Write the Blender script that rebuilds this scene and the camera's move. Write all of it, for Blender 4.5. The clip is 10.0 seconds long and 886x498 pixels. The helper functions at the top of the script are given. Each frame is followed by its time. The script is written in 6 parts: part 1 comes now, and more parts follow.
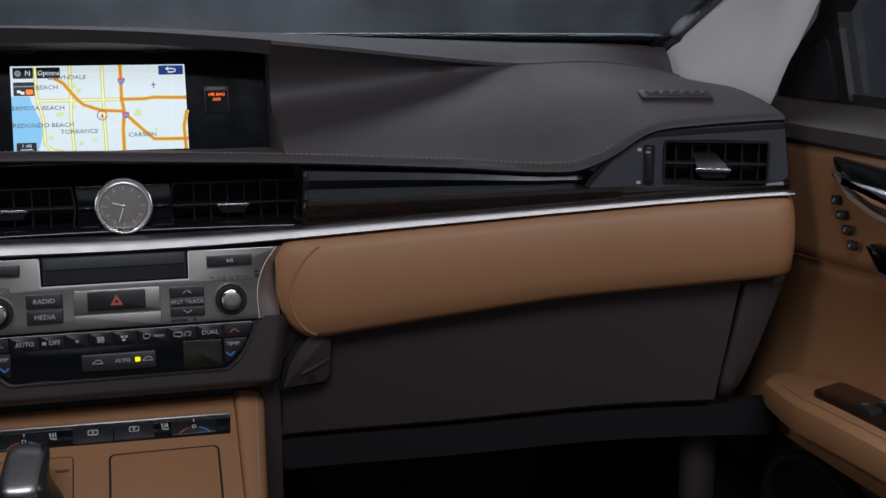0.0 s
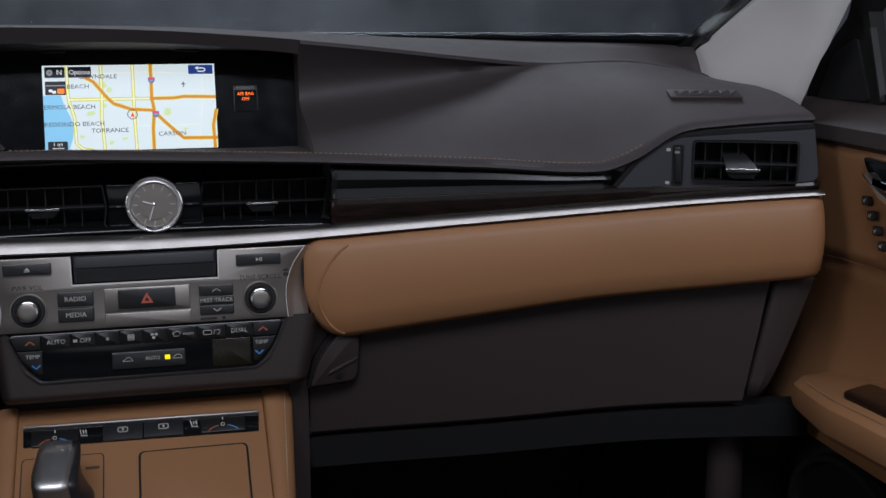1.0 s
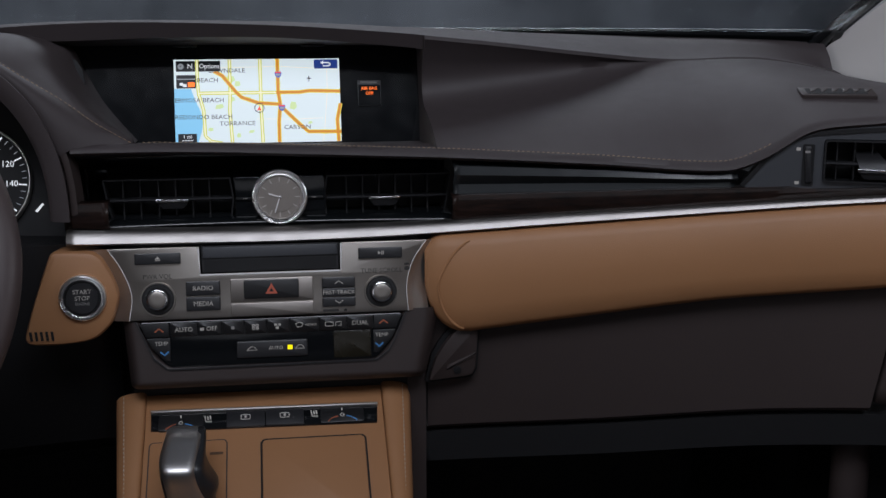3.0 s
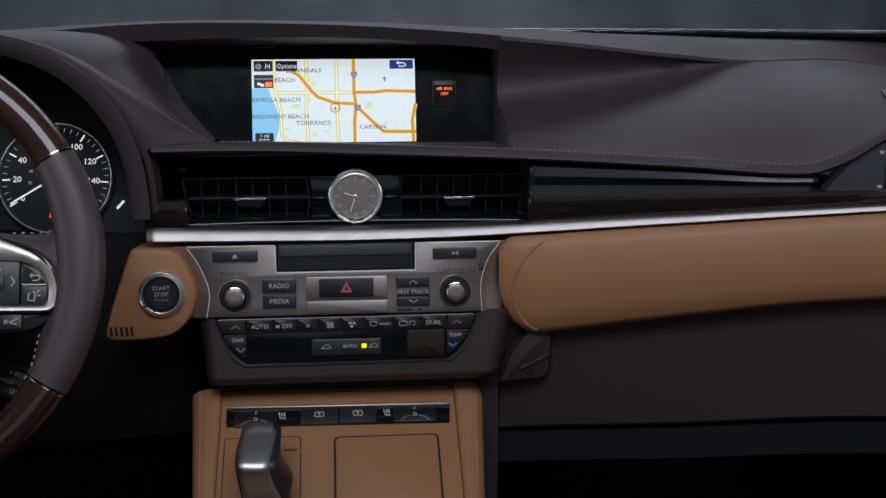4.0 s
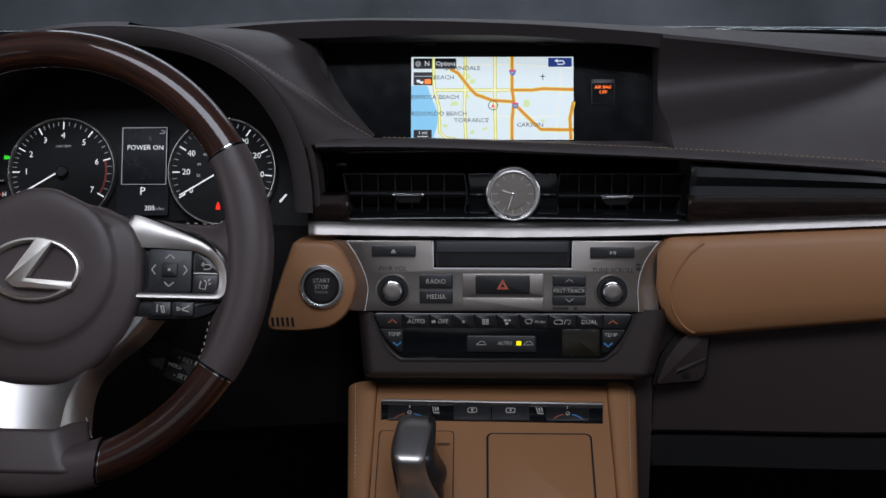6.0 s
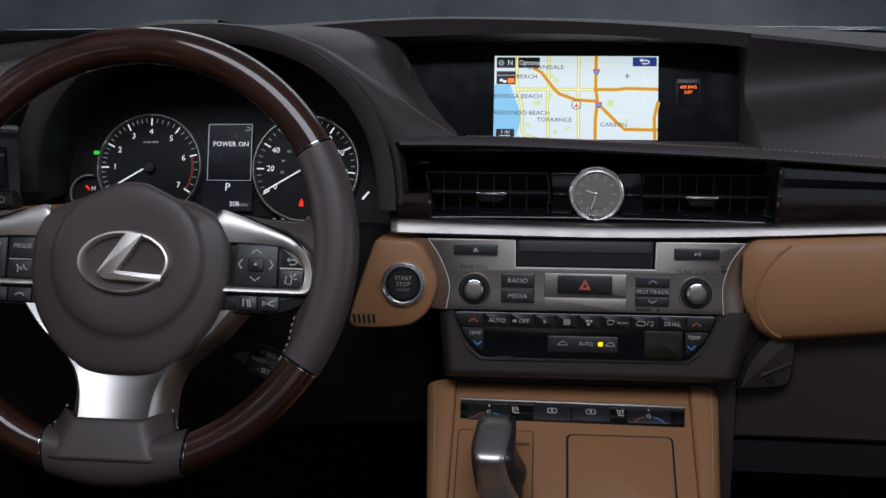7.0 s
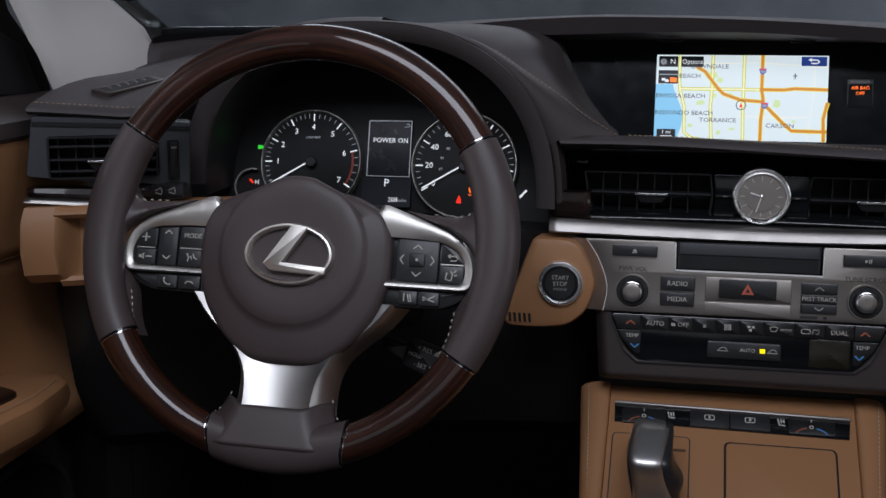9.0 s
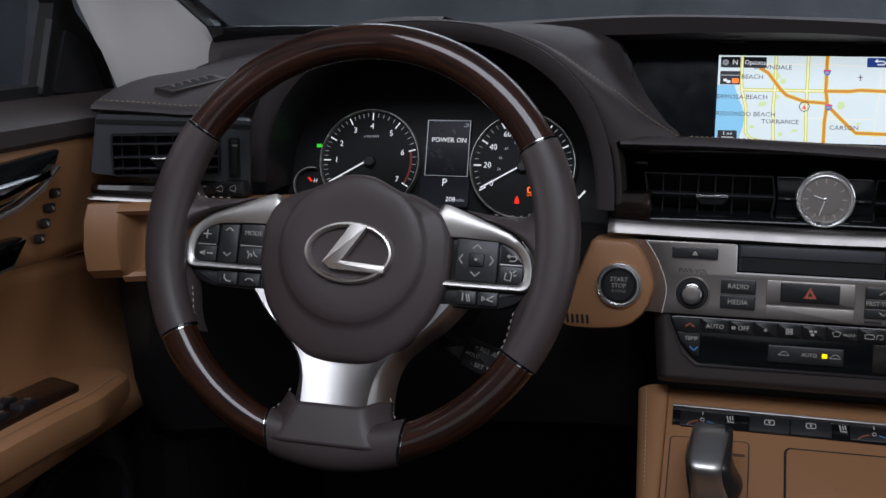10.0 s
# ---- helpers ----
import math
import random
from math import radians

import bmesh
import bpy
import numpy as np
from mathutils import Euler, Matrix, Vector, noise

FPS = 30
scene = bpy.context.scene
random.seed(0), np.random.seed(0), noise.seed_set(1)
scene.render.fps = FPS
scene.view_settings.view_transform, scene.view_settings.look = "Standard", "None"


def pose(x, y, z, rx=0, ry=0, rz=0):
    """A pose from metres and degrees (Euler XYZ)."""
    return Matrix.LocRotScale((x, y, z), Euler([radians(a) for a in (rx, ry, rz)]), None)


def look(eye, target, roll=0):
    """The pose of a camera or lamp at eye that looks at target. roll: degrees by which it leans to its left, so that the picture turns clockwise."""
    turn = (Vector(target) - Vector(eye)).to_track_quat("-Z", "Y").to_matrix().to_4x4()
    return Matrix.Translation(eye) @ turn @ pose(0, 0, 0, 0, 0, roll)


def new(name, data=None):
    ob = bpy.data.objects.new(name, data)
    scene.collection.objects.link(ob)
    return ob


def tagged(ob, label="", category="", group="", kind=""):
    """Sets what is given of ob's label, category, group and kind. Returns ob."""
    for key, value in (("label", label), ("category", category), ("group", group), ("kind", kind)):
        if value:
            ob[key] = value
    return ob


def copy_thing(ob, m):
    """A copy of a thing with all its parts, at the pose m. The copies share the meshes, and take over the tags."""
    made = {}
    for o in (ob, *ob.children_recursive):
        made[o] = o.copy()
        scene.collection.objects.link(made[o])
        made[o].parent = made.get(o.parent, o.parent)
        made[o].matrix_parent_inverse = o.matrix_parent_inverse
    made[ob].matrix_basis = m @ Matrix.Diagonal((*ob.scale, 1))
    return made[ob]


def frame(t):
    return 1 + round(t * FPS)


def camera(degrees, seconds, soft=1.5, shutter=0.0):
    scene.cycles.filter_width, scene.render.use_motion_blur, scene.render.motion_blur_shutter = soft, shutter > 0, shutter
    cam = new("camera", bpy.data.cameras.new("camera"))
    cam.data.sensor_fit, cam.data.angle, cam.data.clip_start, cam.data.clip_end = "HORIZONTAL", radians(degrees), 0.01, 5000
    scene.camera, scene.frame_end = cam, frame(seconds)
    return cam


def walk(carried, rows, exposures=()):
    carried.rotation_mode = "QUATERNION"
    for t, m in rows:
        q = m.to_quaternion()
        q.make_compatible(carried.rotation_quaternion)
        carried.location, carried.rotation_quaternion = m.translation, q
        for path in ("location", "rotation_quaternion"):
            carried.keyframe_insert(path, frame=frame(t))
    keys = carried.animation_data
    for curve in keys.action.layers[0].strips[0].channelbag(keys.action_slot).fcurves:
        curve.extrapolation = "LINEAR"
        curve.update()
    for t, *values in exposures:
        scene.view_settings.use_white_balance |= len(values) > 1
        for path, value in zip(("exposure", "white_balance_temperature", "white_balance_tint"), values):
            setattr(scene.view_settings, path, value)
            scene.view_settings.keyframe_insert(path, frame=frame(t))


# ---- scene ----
cam = camera(42.1, 10.0)
PATH = [
    (0, (0.033, -1.183, 0.995), (0.527, 0.711, 0.584), -0.1),
    (0.5, (0.031, -1.183, 0.995), (0.513, 0.714, 0.584), -0.1),
    (1, (0.026, -1.183, 0.996), (0.484, 0.72, 0.583), -0.1),
    (1.5, (0.023, -1.182, 0.995), (0.443, 0.729, 0.582), -0.1),
    (2, (0.019, -1.181, 0.996), (0.397, 0.738, 0.581), -0.1),
    (2.5, (0.015, -1.18, 0.998), (0.346, 0.747, 0.578), -0.1),
    (4, (-0.002, -1.177, 0.998), (0.17, 0.77, 0.576), -0.1),
    (4.5, (-0.011, -1.177, 0.996), (0.113, 0.775, 0.577), -0.1),
    (5, (-0.018, -1.177, 0.996), (0.051, 0.777, 0.576), -0.0),
    (5.5, (-0.023, -1.177, 0.997), (-0.017, 0.778, 0.574), -0.1),
    (7, (-0.042, -1.177, 0.993), (-0.215, 0.771, 0.574), -0.1),
    (7.5, (-0.051, -1.177, 0.992), (-0.285, 0.765, 0.574), -0.0),
    (8, (-0.054, -1.177, 0.993), (-0.351, 0.756, 0.573), -0.1),
    (8.5, (-0.06, -1.177, 0.992), (-0.412, 0.747, 0.572), -0.1),
    (9, (-0.065, -1.177, 0.991), (-0.469, 0.736, 0.572), -0.1),
    (9.5, (-0.07, -1.178, 0.992), (-0.525, 0.724, 0.571), -0.0),
    (10, (-0.074, -1.178, 0.99), (-0.561, 0.716, 0.572), -0.0),
]
walk(cam, [(t, look(eye, target, roll)) for t, eye, target, roll in PATH])

# ---- world, lights, exposure ----
scene.view_settings.exposure = 0.0
world = bpy.data.worlds.new("studio_air")
scene.world = world
world.use_nodes = True
world.node_tree.nodes["Background"].inputs[0].default_value = (0.80, 0.84, 1.0, 1)
world.node_tree.nodes["Background"].inputs[1].default_value = 0.06


def softbox(name, eye, target, sx, sy, watts, colour=(1, 0.96, 0.9)):
    lamp = bpy.data.lights.new(name, "AREA")
    lamp.shape, lamp.size, lamp.size_y, lamp.energy, lamp.color = "RECTANGLE", sx, sy, watts, colour
    ob = new(name, lamp)
    ob.matrix_world = look(eye, target)
    return ob


softbox("softbox_overhead", (0.0, -2.1, 2.8), (0, 0.0, 0.75), 2.2, 0.9, 41, (0.83, 0.875, 1.0))
# Added unseen fill, so metal facing the camera has something to reflect.
softbox("rear_fill", (0.0, -3.4, 1.15), (0, 0.0, 0.85), 3.0, 0.8, 3, (0.90, 0.92, 1.0))
softbox("softbox_front", (0.0, 1.7, 2.6), (0, 0.0, 0.8), 2.6, 0.9, 23, (0.82, 0.875, 1.0))
# Unseen fills added at both sides to brighten the opposite pillar and door.
softbox("side_fill", (-2.3, -1.0, 1.5), (0.6, 0.0, 1.0), 1.0, 0.7, 9, (0.92, 0.93, 1.0))
softbox("side_fill", (2.3, -1.0, 1.5), (-0.6, 0.0, 1.0), 1.0, 0.7, 9, (0.92, 0.93, 1.0))
softbox("canvas_light", (0.0, 3.0, 3.9), (0, 5.0, 0.9), 4.0, 0.4, 62, (0.92, 0.94, 1.0))

# ---- materials ----


def material(name, base, rough=0.5, metal=0.0, grain=0.0, scale=900.0, spread=0.12, blotch=6.0, coat=0.0, kind="noise"):
    """A surface: base colour with broad variation, fine relief of the given depth (mm) and size (per metre)."""
    m = bpy.data.materials.new(name)
    m.use_nodes = True
    nt = m.node_tree
    b = nt.nodes["Principled BSDF"]
    b.inputs["Roughness"].default_value, b.inputs["Metallic"].default_value = rough, metal
    b.inputs["Coat Weight"].default_value, b.inputs["Coat Roughness"].default_value = coat, 0.06
    geo = nt.nodes.new("ShaderNodeTexCoord")
    big = nt.nodes.new("ShaderNodeTexNoise")
    big.inputs["Scale"].default_value, big.inputs["Detail"].default_value = blotch, 6
    nt.links.new(geo.outputs["Object"], big.inputs["Vector"])
    mix = nt.nodes.new("ShaderNodeMix")
    mix.data_type = "RGBA"
    mix.inputs[6].default_value = (*[c * (1 - spread) for c in base], 1)
    mix.inputs[7].default_value = (*[min(1, c * (1 + spread)) for c in base], 1)
    nt.links.new(big.outputs["Fac"], mix.inputs[0])
    nt.links.new(mix.outputs[2], b.inputs["Base Color"])
    rr = nt.nodes.new("ShaderNodeMapRange")
    rr.inputs[3].default_value, rr.inputs[4].default_value = max(0.02, rough - 0.06), min(1, rough + 0.08)
    fine = nt.nodes.new("ShaderNodeTexNoise")
    fine.inputs["Scale"].default_value, fine.inputs["Detail"].default_value = blotch * 9, 4
    nt.links.new(geo.outputs["Object"], fine.inputs["Vector"])
    nt.links.new(fine.outputs["Fac"], rr.inputs[0])
    nt.links.new(rr.outputs[0], b.inputs["Roughness"])
    if grain:
        tex = nt.nodes.new("ShaderNodeTexVoronoi" if kind == "leather" else "ShaderNodeTexNoise")
        tex.inputs["Scale"].default_value = scale
        nt.links.new(geo.outputs["Object"], tex.inputs["Vector"])
        bump = nt.nodes.new("ShaderNodeBump")
        bump.inputs["Strength"].default_value, bump.inputs["Distance"].default_value = 0.6, grain / 1000
        nt.links.new(tex.outputs[0], bump.inputs["Height"])
        nt.links.new(bump.outputs[0], b.inputs["Normal"])
    return m


def glow(name, colour, strength):
    m = bpy.data.materials.new(name)
    m.use_nodes = True
    b = m.node_tree.nodes["Principled BSDF"]
    b.inputs["Base Color"].default_value = (*[c * 0.3 for c in colour], 1)
    b.inputs["Emission Color"].default_value, b.inputs["Emission Strength"].default_value = (*colour, 1), strength
    b.inputs["Roughness"].default_value = 0.3
    return m


def wood_material(name, dark, light, rough, coat, ringed=False):
    """Polished wood with fine lengthwise grain; ringed turns the grain round the object's z axis."""
    m = material(name, dark, rough, coat=coat)
    nt = m.node_tree
    b = nt.nodes["Principled BSDF"]
    b.inputs["Coat Roughness"].default_value, b.inputs["Specular IOR Level"].default_value = 0.035, 0.2
    geo = nt.nodes.new("ShaderNodeTexCoord")
    vec = geo.outputs["Object"]
    if ringed:
        sep, ang, rad, com = nt.nodes.new("ShaderNodeSeparateXYZ"), nt.nodes.new("ShaderNodeMath"), nt.nodes.new("ShaderNodeVectorMath"), nt.nodes.new("ShaderNodeCombineXYZ")
        ang.operation, rad.operation = "ARCTAN2", "LENGTH"
        nt.links.new(vec, sep.inputs[0])
        nt.links.new(vec, rad.inputs[0])
        nt.links.new(sep.outputs[0], ang.inputs[0])
        nt.links.new(sep.outputs[1], ang.inputs[1])
        arc = nt.nodes.new("ShaderNodeMath")
        arc.operation = "MULTIPLY"
        arc.inputs[1].default_value = 0.18
        nt.links.new(ang.outputs[0], arc.inputs[0])
        nt.links.new(arc.outputs[0], com.inputs[0])
        nt.links.new(rad.outputs["Value"], com.inputs[1])
        nt.links.new(sep.outputs[2], com.inputs[2])
        vec = com.outputs[0]
    tone = None
    for scale, size in (((7, 110, 110), 1.6), ((30, 700, 700), 1.0)):
        mp = nt.nodes.new("ShaderNodeMapping")
        mp.inputs["Scale"].default_value = scale
        nt.links.new(vec, mp.inputs["Vector"])
        n = nt.nodes.new("ShaderNodeTexNoise")
        n.inputs["Scale"].default_value, n.inputs["Detail"].default_value, n.inputs["Distortion"].default_value = size, 7, 0.5
        nt.links.new(mp.outputs[0], n.inputs["Vector"])
        if tone is None:
            tone = n.outputs["Fac"]
        else:
            mix = nt.nodes.new("ShaderNodeMix")
            mix.inputs[0].default_value = 0.4
            nt.links.new(tone, mix.inputs[2])
            nt.links.new(n.outputs["Fac"], mix.inputs[3])
            tone = mix.outputs[0]
    r = nt.nodes.new("ShaderNodeValToRGB")
    r.color_ramp.elements[0].position, r.color_ramp.elements[1].position = 0.36, 0.66
    r.color_ramp.elements[0].color, r.color_ramp.elements[1].color = (*dark, 1), (*light, 1)
    nt.links.new(tone, r.inputs[0])
    nt.links.new(r.outputs[0], b.inputs["Base Color"])
    return m


def brushed(name, base, rough):
    m = material(name, base, rough, metal=1.0, spread=0.05)
    nt = m.node_tree
    geo = nt.nodes.new("ShaderNodeTexCoord")
    mp = nt.nodes.new("ShaderNodeMapping")
    mp.inputs["Scale"].default_value = (30, 4000, 4000)
    nt.links.new(geo.outputs["Object"], mp.inputs["Vector"])
    n = nt.nodes.new("ShaderNodeTexNoise")
    n.inputs["Scale"].default_value = 1.0
    nt.links.new(mp.outputs[0], n.inputs["Vector"])
    bump = nt.nodes.new("ShaderNodeBump")
    bump.inputs["Strength"].default_value, bump.inputs["Distance"].default_value = 0.25, 0.00005
    nt.links.new(n.outputs["Fac"], bump.inputs["Height"])
    nt.links.new(bump.outputs[0], nt.nodes["Principled BSDF"].inputs["Normal"])
    return m


BROWN = material("brown_soft_vinyl", (0.046, 0.0360, 0.0370), 0.6, grain=0.12, scale=1100, kind="leather", spread=0.1)
BROWN_HARD = material("brown_hard_plastic", (0.042, 0.0305, 0.0285), 0.5, grain=0.06, scale=1600, spread=0.12)
GRIP = material("brown_grip_leather", (0.068, 0.0505, 0.0500), 0.44, grain=0.09, scale=1300, kind="leather")
TAN = material("tan_leather", (0.38, 0.185, 0.083), 0.5, grain=0.1, scale=1000, kind="leather", spread=0.09, blotch=9)
BLACK = material("black_satin_plastic", (0.012, 0.012, 0.013), 0.4, grain=0.03, scale=1500)
GLOSS = material("black_gloss_plastic", (0.006, 0.007, 0.008), 0.12, spread=0.05)
SLATE = material("slate_satin_plastic", (0.058, 0.061, 0.068), 0.38, grain=0.02, scale=1500)
TRIM = material("dark_slate_trim", (0.017, 0.020, 0.022), 0.3, grain=0.02, scale=1500)
# Near-black: paints shade inside slots and gaps; also colours gauge faces and covers.
VOID = material("black_and_recess_shade", (0.004, 0.004, 0.005), 0.7)
KEY = material("dark_key_plastic", (0.022, 0.022, 0.024), 0.36, grain=0.02, scale=1500)
SILVER = brushed("brushed_warm_silver", (0.37, 0.34, 0.31), 0.38)
STRIP = material("satin_silver_strip", (0.33, 0.31, 0.295), 0.42, metal=1.0, spread=0.04)
CHROME = material("polished_chrome", (0.88, 0.88, 0.89), 0.13, metal=1.0, spread=0.03)
RIM = material("bright_chrome", (0.93, 0.92, 0.91), 0.27, metal=1.0, spread=0.03)
SATIN = material("satin_nickel", (0.66, 0.63, 0.595), 0.40, metal=1.0, spread=0.04)
EMBLEM = material("champagne_emblem_metal", (0.82, 0.78, 0.73), 0.42, metal=1.0, spread=0.03)
SPOKE = material("satin_spoke_metal", (0.50, 0.485, 0.47), 0.34, metal=1.0, spread=0.05)
# Satin metal retoned for the light that side faces reflect; also faceplate ends.
FLANK = material("retoned_side_metal", (0.52, 0.505, 0.49), 0.42, metal=1.0, spread=0.05)
ALLOY = material("brushed_alloy", (0.76, 0.75, 0.735), 0.36, metal=1.0, spread=0.05)
WOOD = wood_material("polished_mocha_wood", (0.008, 0.003, 0.002), (0.058, 0.016, 0.006), 0.5, 1.0, ringed=True)
EBONY = wood_material("dark_espresso_wood", (0.006, 0.004, 0.0035), (0.024, 0.012, 0.009), 0.36, 0.4)
FABRIC = material("pale_headliner_fabric", (0.64, 0.61, 0.585), 0.9, grain=0.3, scale=700, spread=0.06)
CARPET = material("black_carpet", (0.012, 0.011, 0.011), 0.95, grain=1.2, scale=500)
RUBBER = material("black_rubber", (0.007, 0.007, 0.007), 0.85)
THREAD = material("beige_thread", (0.33, 0.23, 0.15), 0.8)
PALE_THREAD = material("pale_thread", (0.5, 0.46, 0.4), 0.8)
DIAL = material("warm_grey_dial", (0.27, 0.24, 0.215), 0.45, spread=0.05, metal=0.3)
CREAM = material("cream_print", (0.55, 0.52, 0.47), 0.6)
DIM = material("grey_print", (0.30, 0.29, 0.28), 0.6)
INK = material("dark_print", (0.03, 0.028, 0.026), 0.6)
RED_PRINT = material("red_print", (0.55, 0.12, 0.07), 0.5)
ORANGE_PRINT = material("dull_orange_print", (0.42, 0.11, 0.05), 0.5)
BLUE_PRINT = material("blue_print", (0.07, 0.28, 0.62), 0.5)
LIT_WHITE = glow("lit_white", (0.9, 0.93, 1.0), 0.75)
LIT_DIM = glow("lit_dim_white", (0.8, 0.85, 0.95), 0.25)
LIT_RED = glow("lit_red", (1.0, 0.03, 0.01), 0.9)
LIT_ORANGE = glow("lit_orange", (1.0, 0.16, 0.01), 1.5)
LIT_GREEN = glow("lit_green", (0.05, 0.9, 0.06), 0.7)
LIT_YELLOW = glow("lit_yellow", (1.0, 0.85, 0.0), 1.0)
MAP_LAND = glow("map_land", (0.78, 0.89, 0.96), 0.78)
MAP_SEA = glow("map_sea", (0.26, 0.62, 0.93), 0.8)
MAP_PARK = glow("map_park", (0.66, 0.82, 0.42), 0.8)
MAP_ROAD = glow("map_road", (0.62, 0.63, 0.10), 0.85)
MAP_ROAD_CORE = glow("map_road_core", (0.93, 0.93, 0.70), 0.85)
MAP_FREEWAY = glow("map_freeway", (0.66, 0.25, 0.03), 0.85)
MAP_HALO = glow("map_halo", (0.80, 0.70, 0.06), 0.85)
MAP_SHIELD = glow("map_shield", (0.10, 0.16, 0.55), 0.8)
MAP_BOX = glow("map_box", (0.008, 0.010, 0.014), 0.5)
MAP_BLUE = glow("map_blue_key", (0.02, 0.05, 0.25), 0.8)
MAP_TEXT = glow("map_text", (0.10, 0.10, 0.12), 0.5)


def pane_material(name, tint, gloss):
    """Thin flat glass: clear with a faint reflection."""
    m = bpy.data.materials.new(name)
    m.use_nodes = True
    nt = m.node_tree
    nt.nodes.remove(nt.nodes["Principled BSDF"])
    clear, shine, mix = nt.nodes.new("ShaderNodeBsdfTransparent"), nt.nodes.new("ShaderNodeBsdfGlossy"), nt.nodes.new("ShaderNodeMixShader")
    clear.inputs[0].default_value = (*tint, 1)
    shine.inputs["Roughness"].default_value = 0.03
    mix.inputs[0].default_value = gloss
    nt.links.new(clear.outputs[0], mix.inputs[1])
    nt.links.new(shine.outputs[0], mix.inputs[2])
    nt.links.new(mix.outputs[0], nt.nodes["Material Output"].inputs["Surface"])
    return m


GLASS = pane_material("green_tinted_glass", (0.88, 0.91, 0.92), 0.05)


def mottled(name, dark, light, scale):
    """A painted studio canvas, cloudy grey."""
    m = material(name, dark, 0.9)
    nt = m.node_tree
    geo = nt.nodes.new("ShaderNodeTexCoord")
    n = nt.nodes.new("ShaderNodeTexNoise")
    n.inputs["Scale"].default_value, n.inputs["Detail"].default_value, n.inputs["Roughness"].default_value = scale, 5, 0.55
    nt.links.new(geo.outputs["Object"], n.inputs["Vector"])
    r = nt.nodes.new("ShaderNodeValToRGB")
    r.color_ramp.elements[0].position, r.color_ramp.elements[1].position = 0.3, 0.75
    r.color_ramp.elements[0].color, r.color_ramp.elements[1].color = (*dark, 1), (*light, 1)
    nt.links.new(n.outputs["Fac"], r.inputs[0])
    nt.links.new(r.outputs[0], nt.nodes["Principled BSDF"].inputs["Base Color"])
    return m


CANVAS = mottled("mottled_grey_canvas", (0.105, 0.114, 0.130), (0.34, 0.36, 0.40), 1.4)
STUDIO = material("dark_studio_paint", (0.20, 0.195, 0.215), 0.9)

# ---- building blocks ----


def finish(name, bm, mat, sharp=35, smooth=True):
    bmesh.ops.recalc_face_normals(bm, faces=bm.faces)
    me = bpy.data.meshes.new(name)
    bm.to_mesh(me)
    bm.free()
    me.materials.append(mat)
    if smooth:
        me.shade_smooth()
        me.set_sharp_from_angle(angle=radians(sharp))
    return new(name, me)


def part(name, bm, mat, parent, label="", sharp=35):
    ob = finish(name, bm, mat, sharp)
    ob.parent = parent
    if label:
        ob["label"] = label
    return ob


def thing(name, m, label, category, group=""):
    ob = new(name)
    ob.empty_display_size = 0.02
    ob.matrix_basis = m
    return tagged(ob, label, category, group)


def setting(name, bm, mat, label, category="", sharp=35):
    return tagged(finish(name, bm, mat, sharp), label, category, kind="structure")


def spline(points):
    """A smooth curve through a few (key, value...) rows, as a function of the key."""
    ks = [p[0] for p in points]
    vs = [np.array(p[1:], float) for p in points]
    n = len(ks)
    slope = []
    for i in range(n):
        a, b = max(0, i - 1), min(n - 1, i + 1)
        slope.append((vs[b] - vs[a]) / (ks[b] - ks[a]))

    def f(k):
        k = min(max(k, ks[0]), ks[-1])
        i = max(j for j in range(n - 1) if ks[j] <= k)
        h = ks[i + 1] - ks[i]
        u = (k - ks[i]) / h
        v = ((1 + 2 * u) * (1 - u) ** 2 * vs[i] + u * (1 - u) ** 2 * h * slope[i]
             + u * u * (3 - 2 * u) * vs[i + 1] + u * u * (u - 1) * h * slope[i + 1])
        return float(v[0]) if len(v) == 1 else v
    return f


def steps(a, b, n):
    return [a + (b - a) * i / n for i in range(n + 1)]


def loft(rows, closed_v=False, closed_u=False, cap=False, bm=None):
    """A skin over rows of points."""
    bm = bm or bmesh.new()
    grid = [[bm.verts.new(p) for p in row] for row in rows]
    n = len(grid[0])
    for i in range(len(grid) - (0 if closed_u else 1)):
        a, b = grid[i], grid[(i + 1) % len(grid)]
        for j in range(n - (0 if closed_v else 1)):
            k = (j + 1) % n
            try:
                bm.faces.new((a[j], a[k], b[k], b[j]))
            except ValueError:
                pass
    if cap:
        bm.faces.new(grid[0])
        bm.faces.new(list(reversed(grid[-1])))
    return bm


def thick(ob, depth, offset=-1):
    s = ob.modifiers.new("thickness", "SOLIDIFY")
    s.thickness, s.offset = depth, offset
    return ob


def outline_inset(pts, d):
    """The outline drawn in by d (counter-clockwise outlines)."""
    out = []
    n = len(pts)
    for i in range(n):
        p0, p1, p2 = (Vector(pts[k % n]) for k in (i - 1, i, i + 1))
        a, b = (p1 - p0), (p2 - p1)
        if a.length < 1e-9 or b.length < 1e-9:
            out.append(tuple(p1))
            continue
        a.normalize(), b.normalize()
        na, nb = Vector((-a.y, a.x)), Vector((-b.y, b.x))
        m = na + nb
        if m.length < 1e-6:
            m = na
        m.normalize()
        k = max(0.5, m.dot(na))
        out.append(tuple(p1 + m * (d / k)))
    return out


def area2(pts):
    return sum(pts[i - 1][0] * pts[i][1] - pts[i][0] * pts[i - 1][1] for i in range(len(pts)))


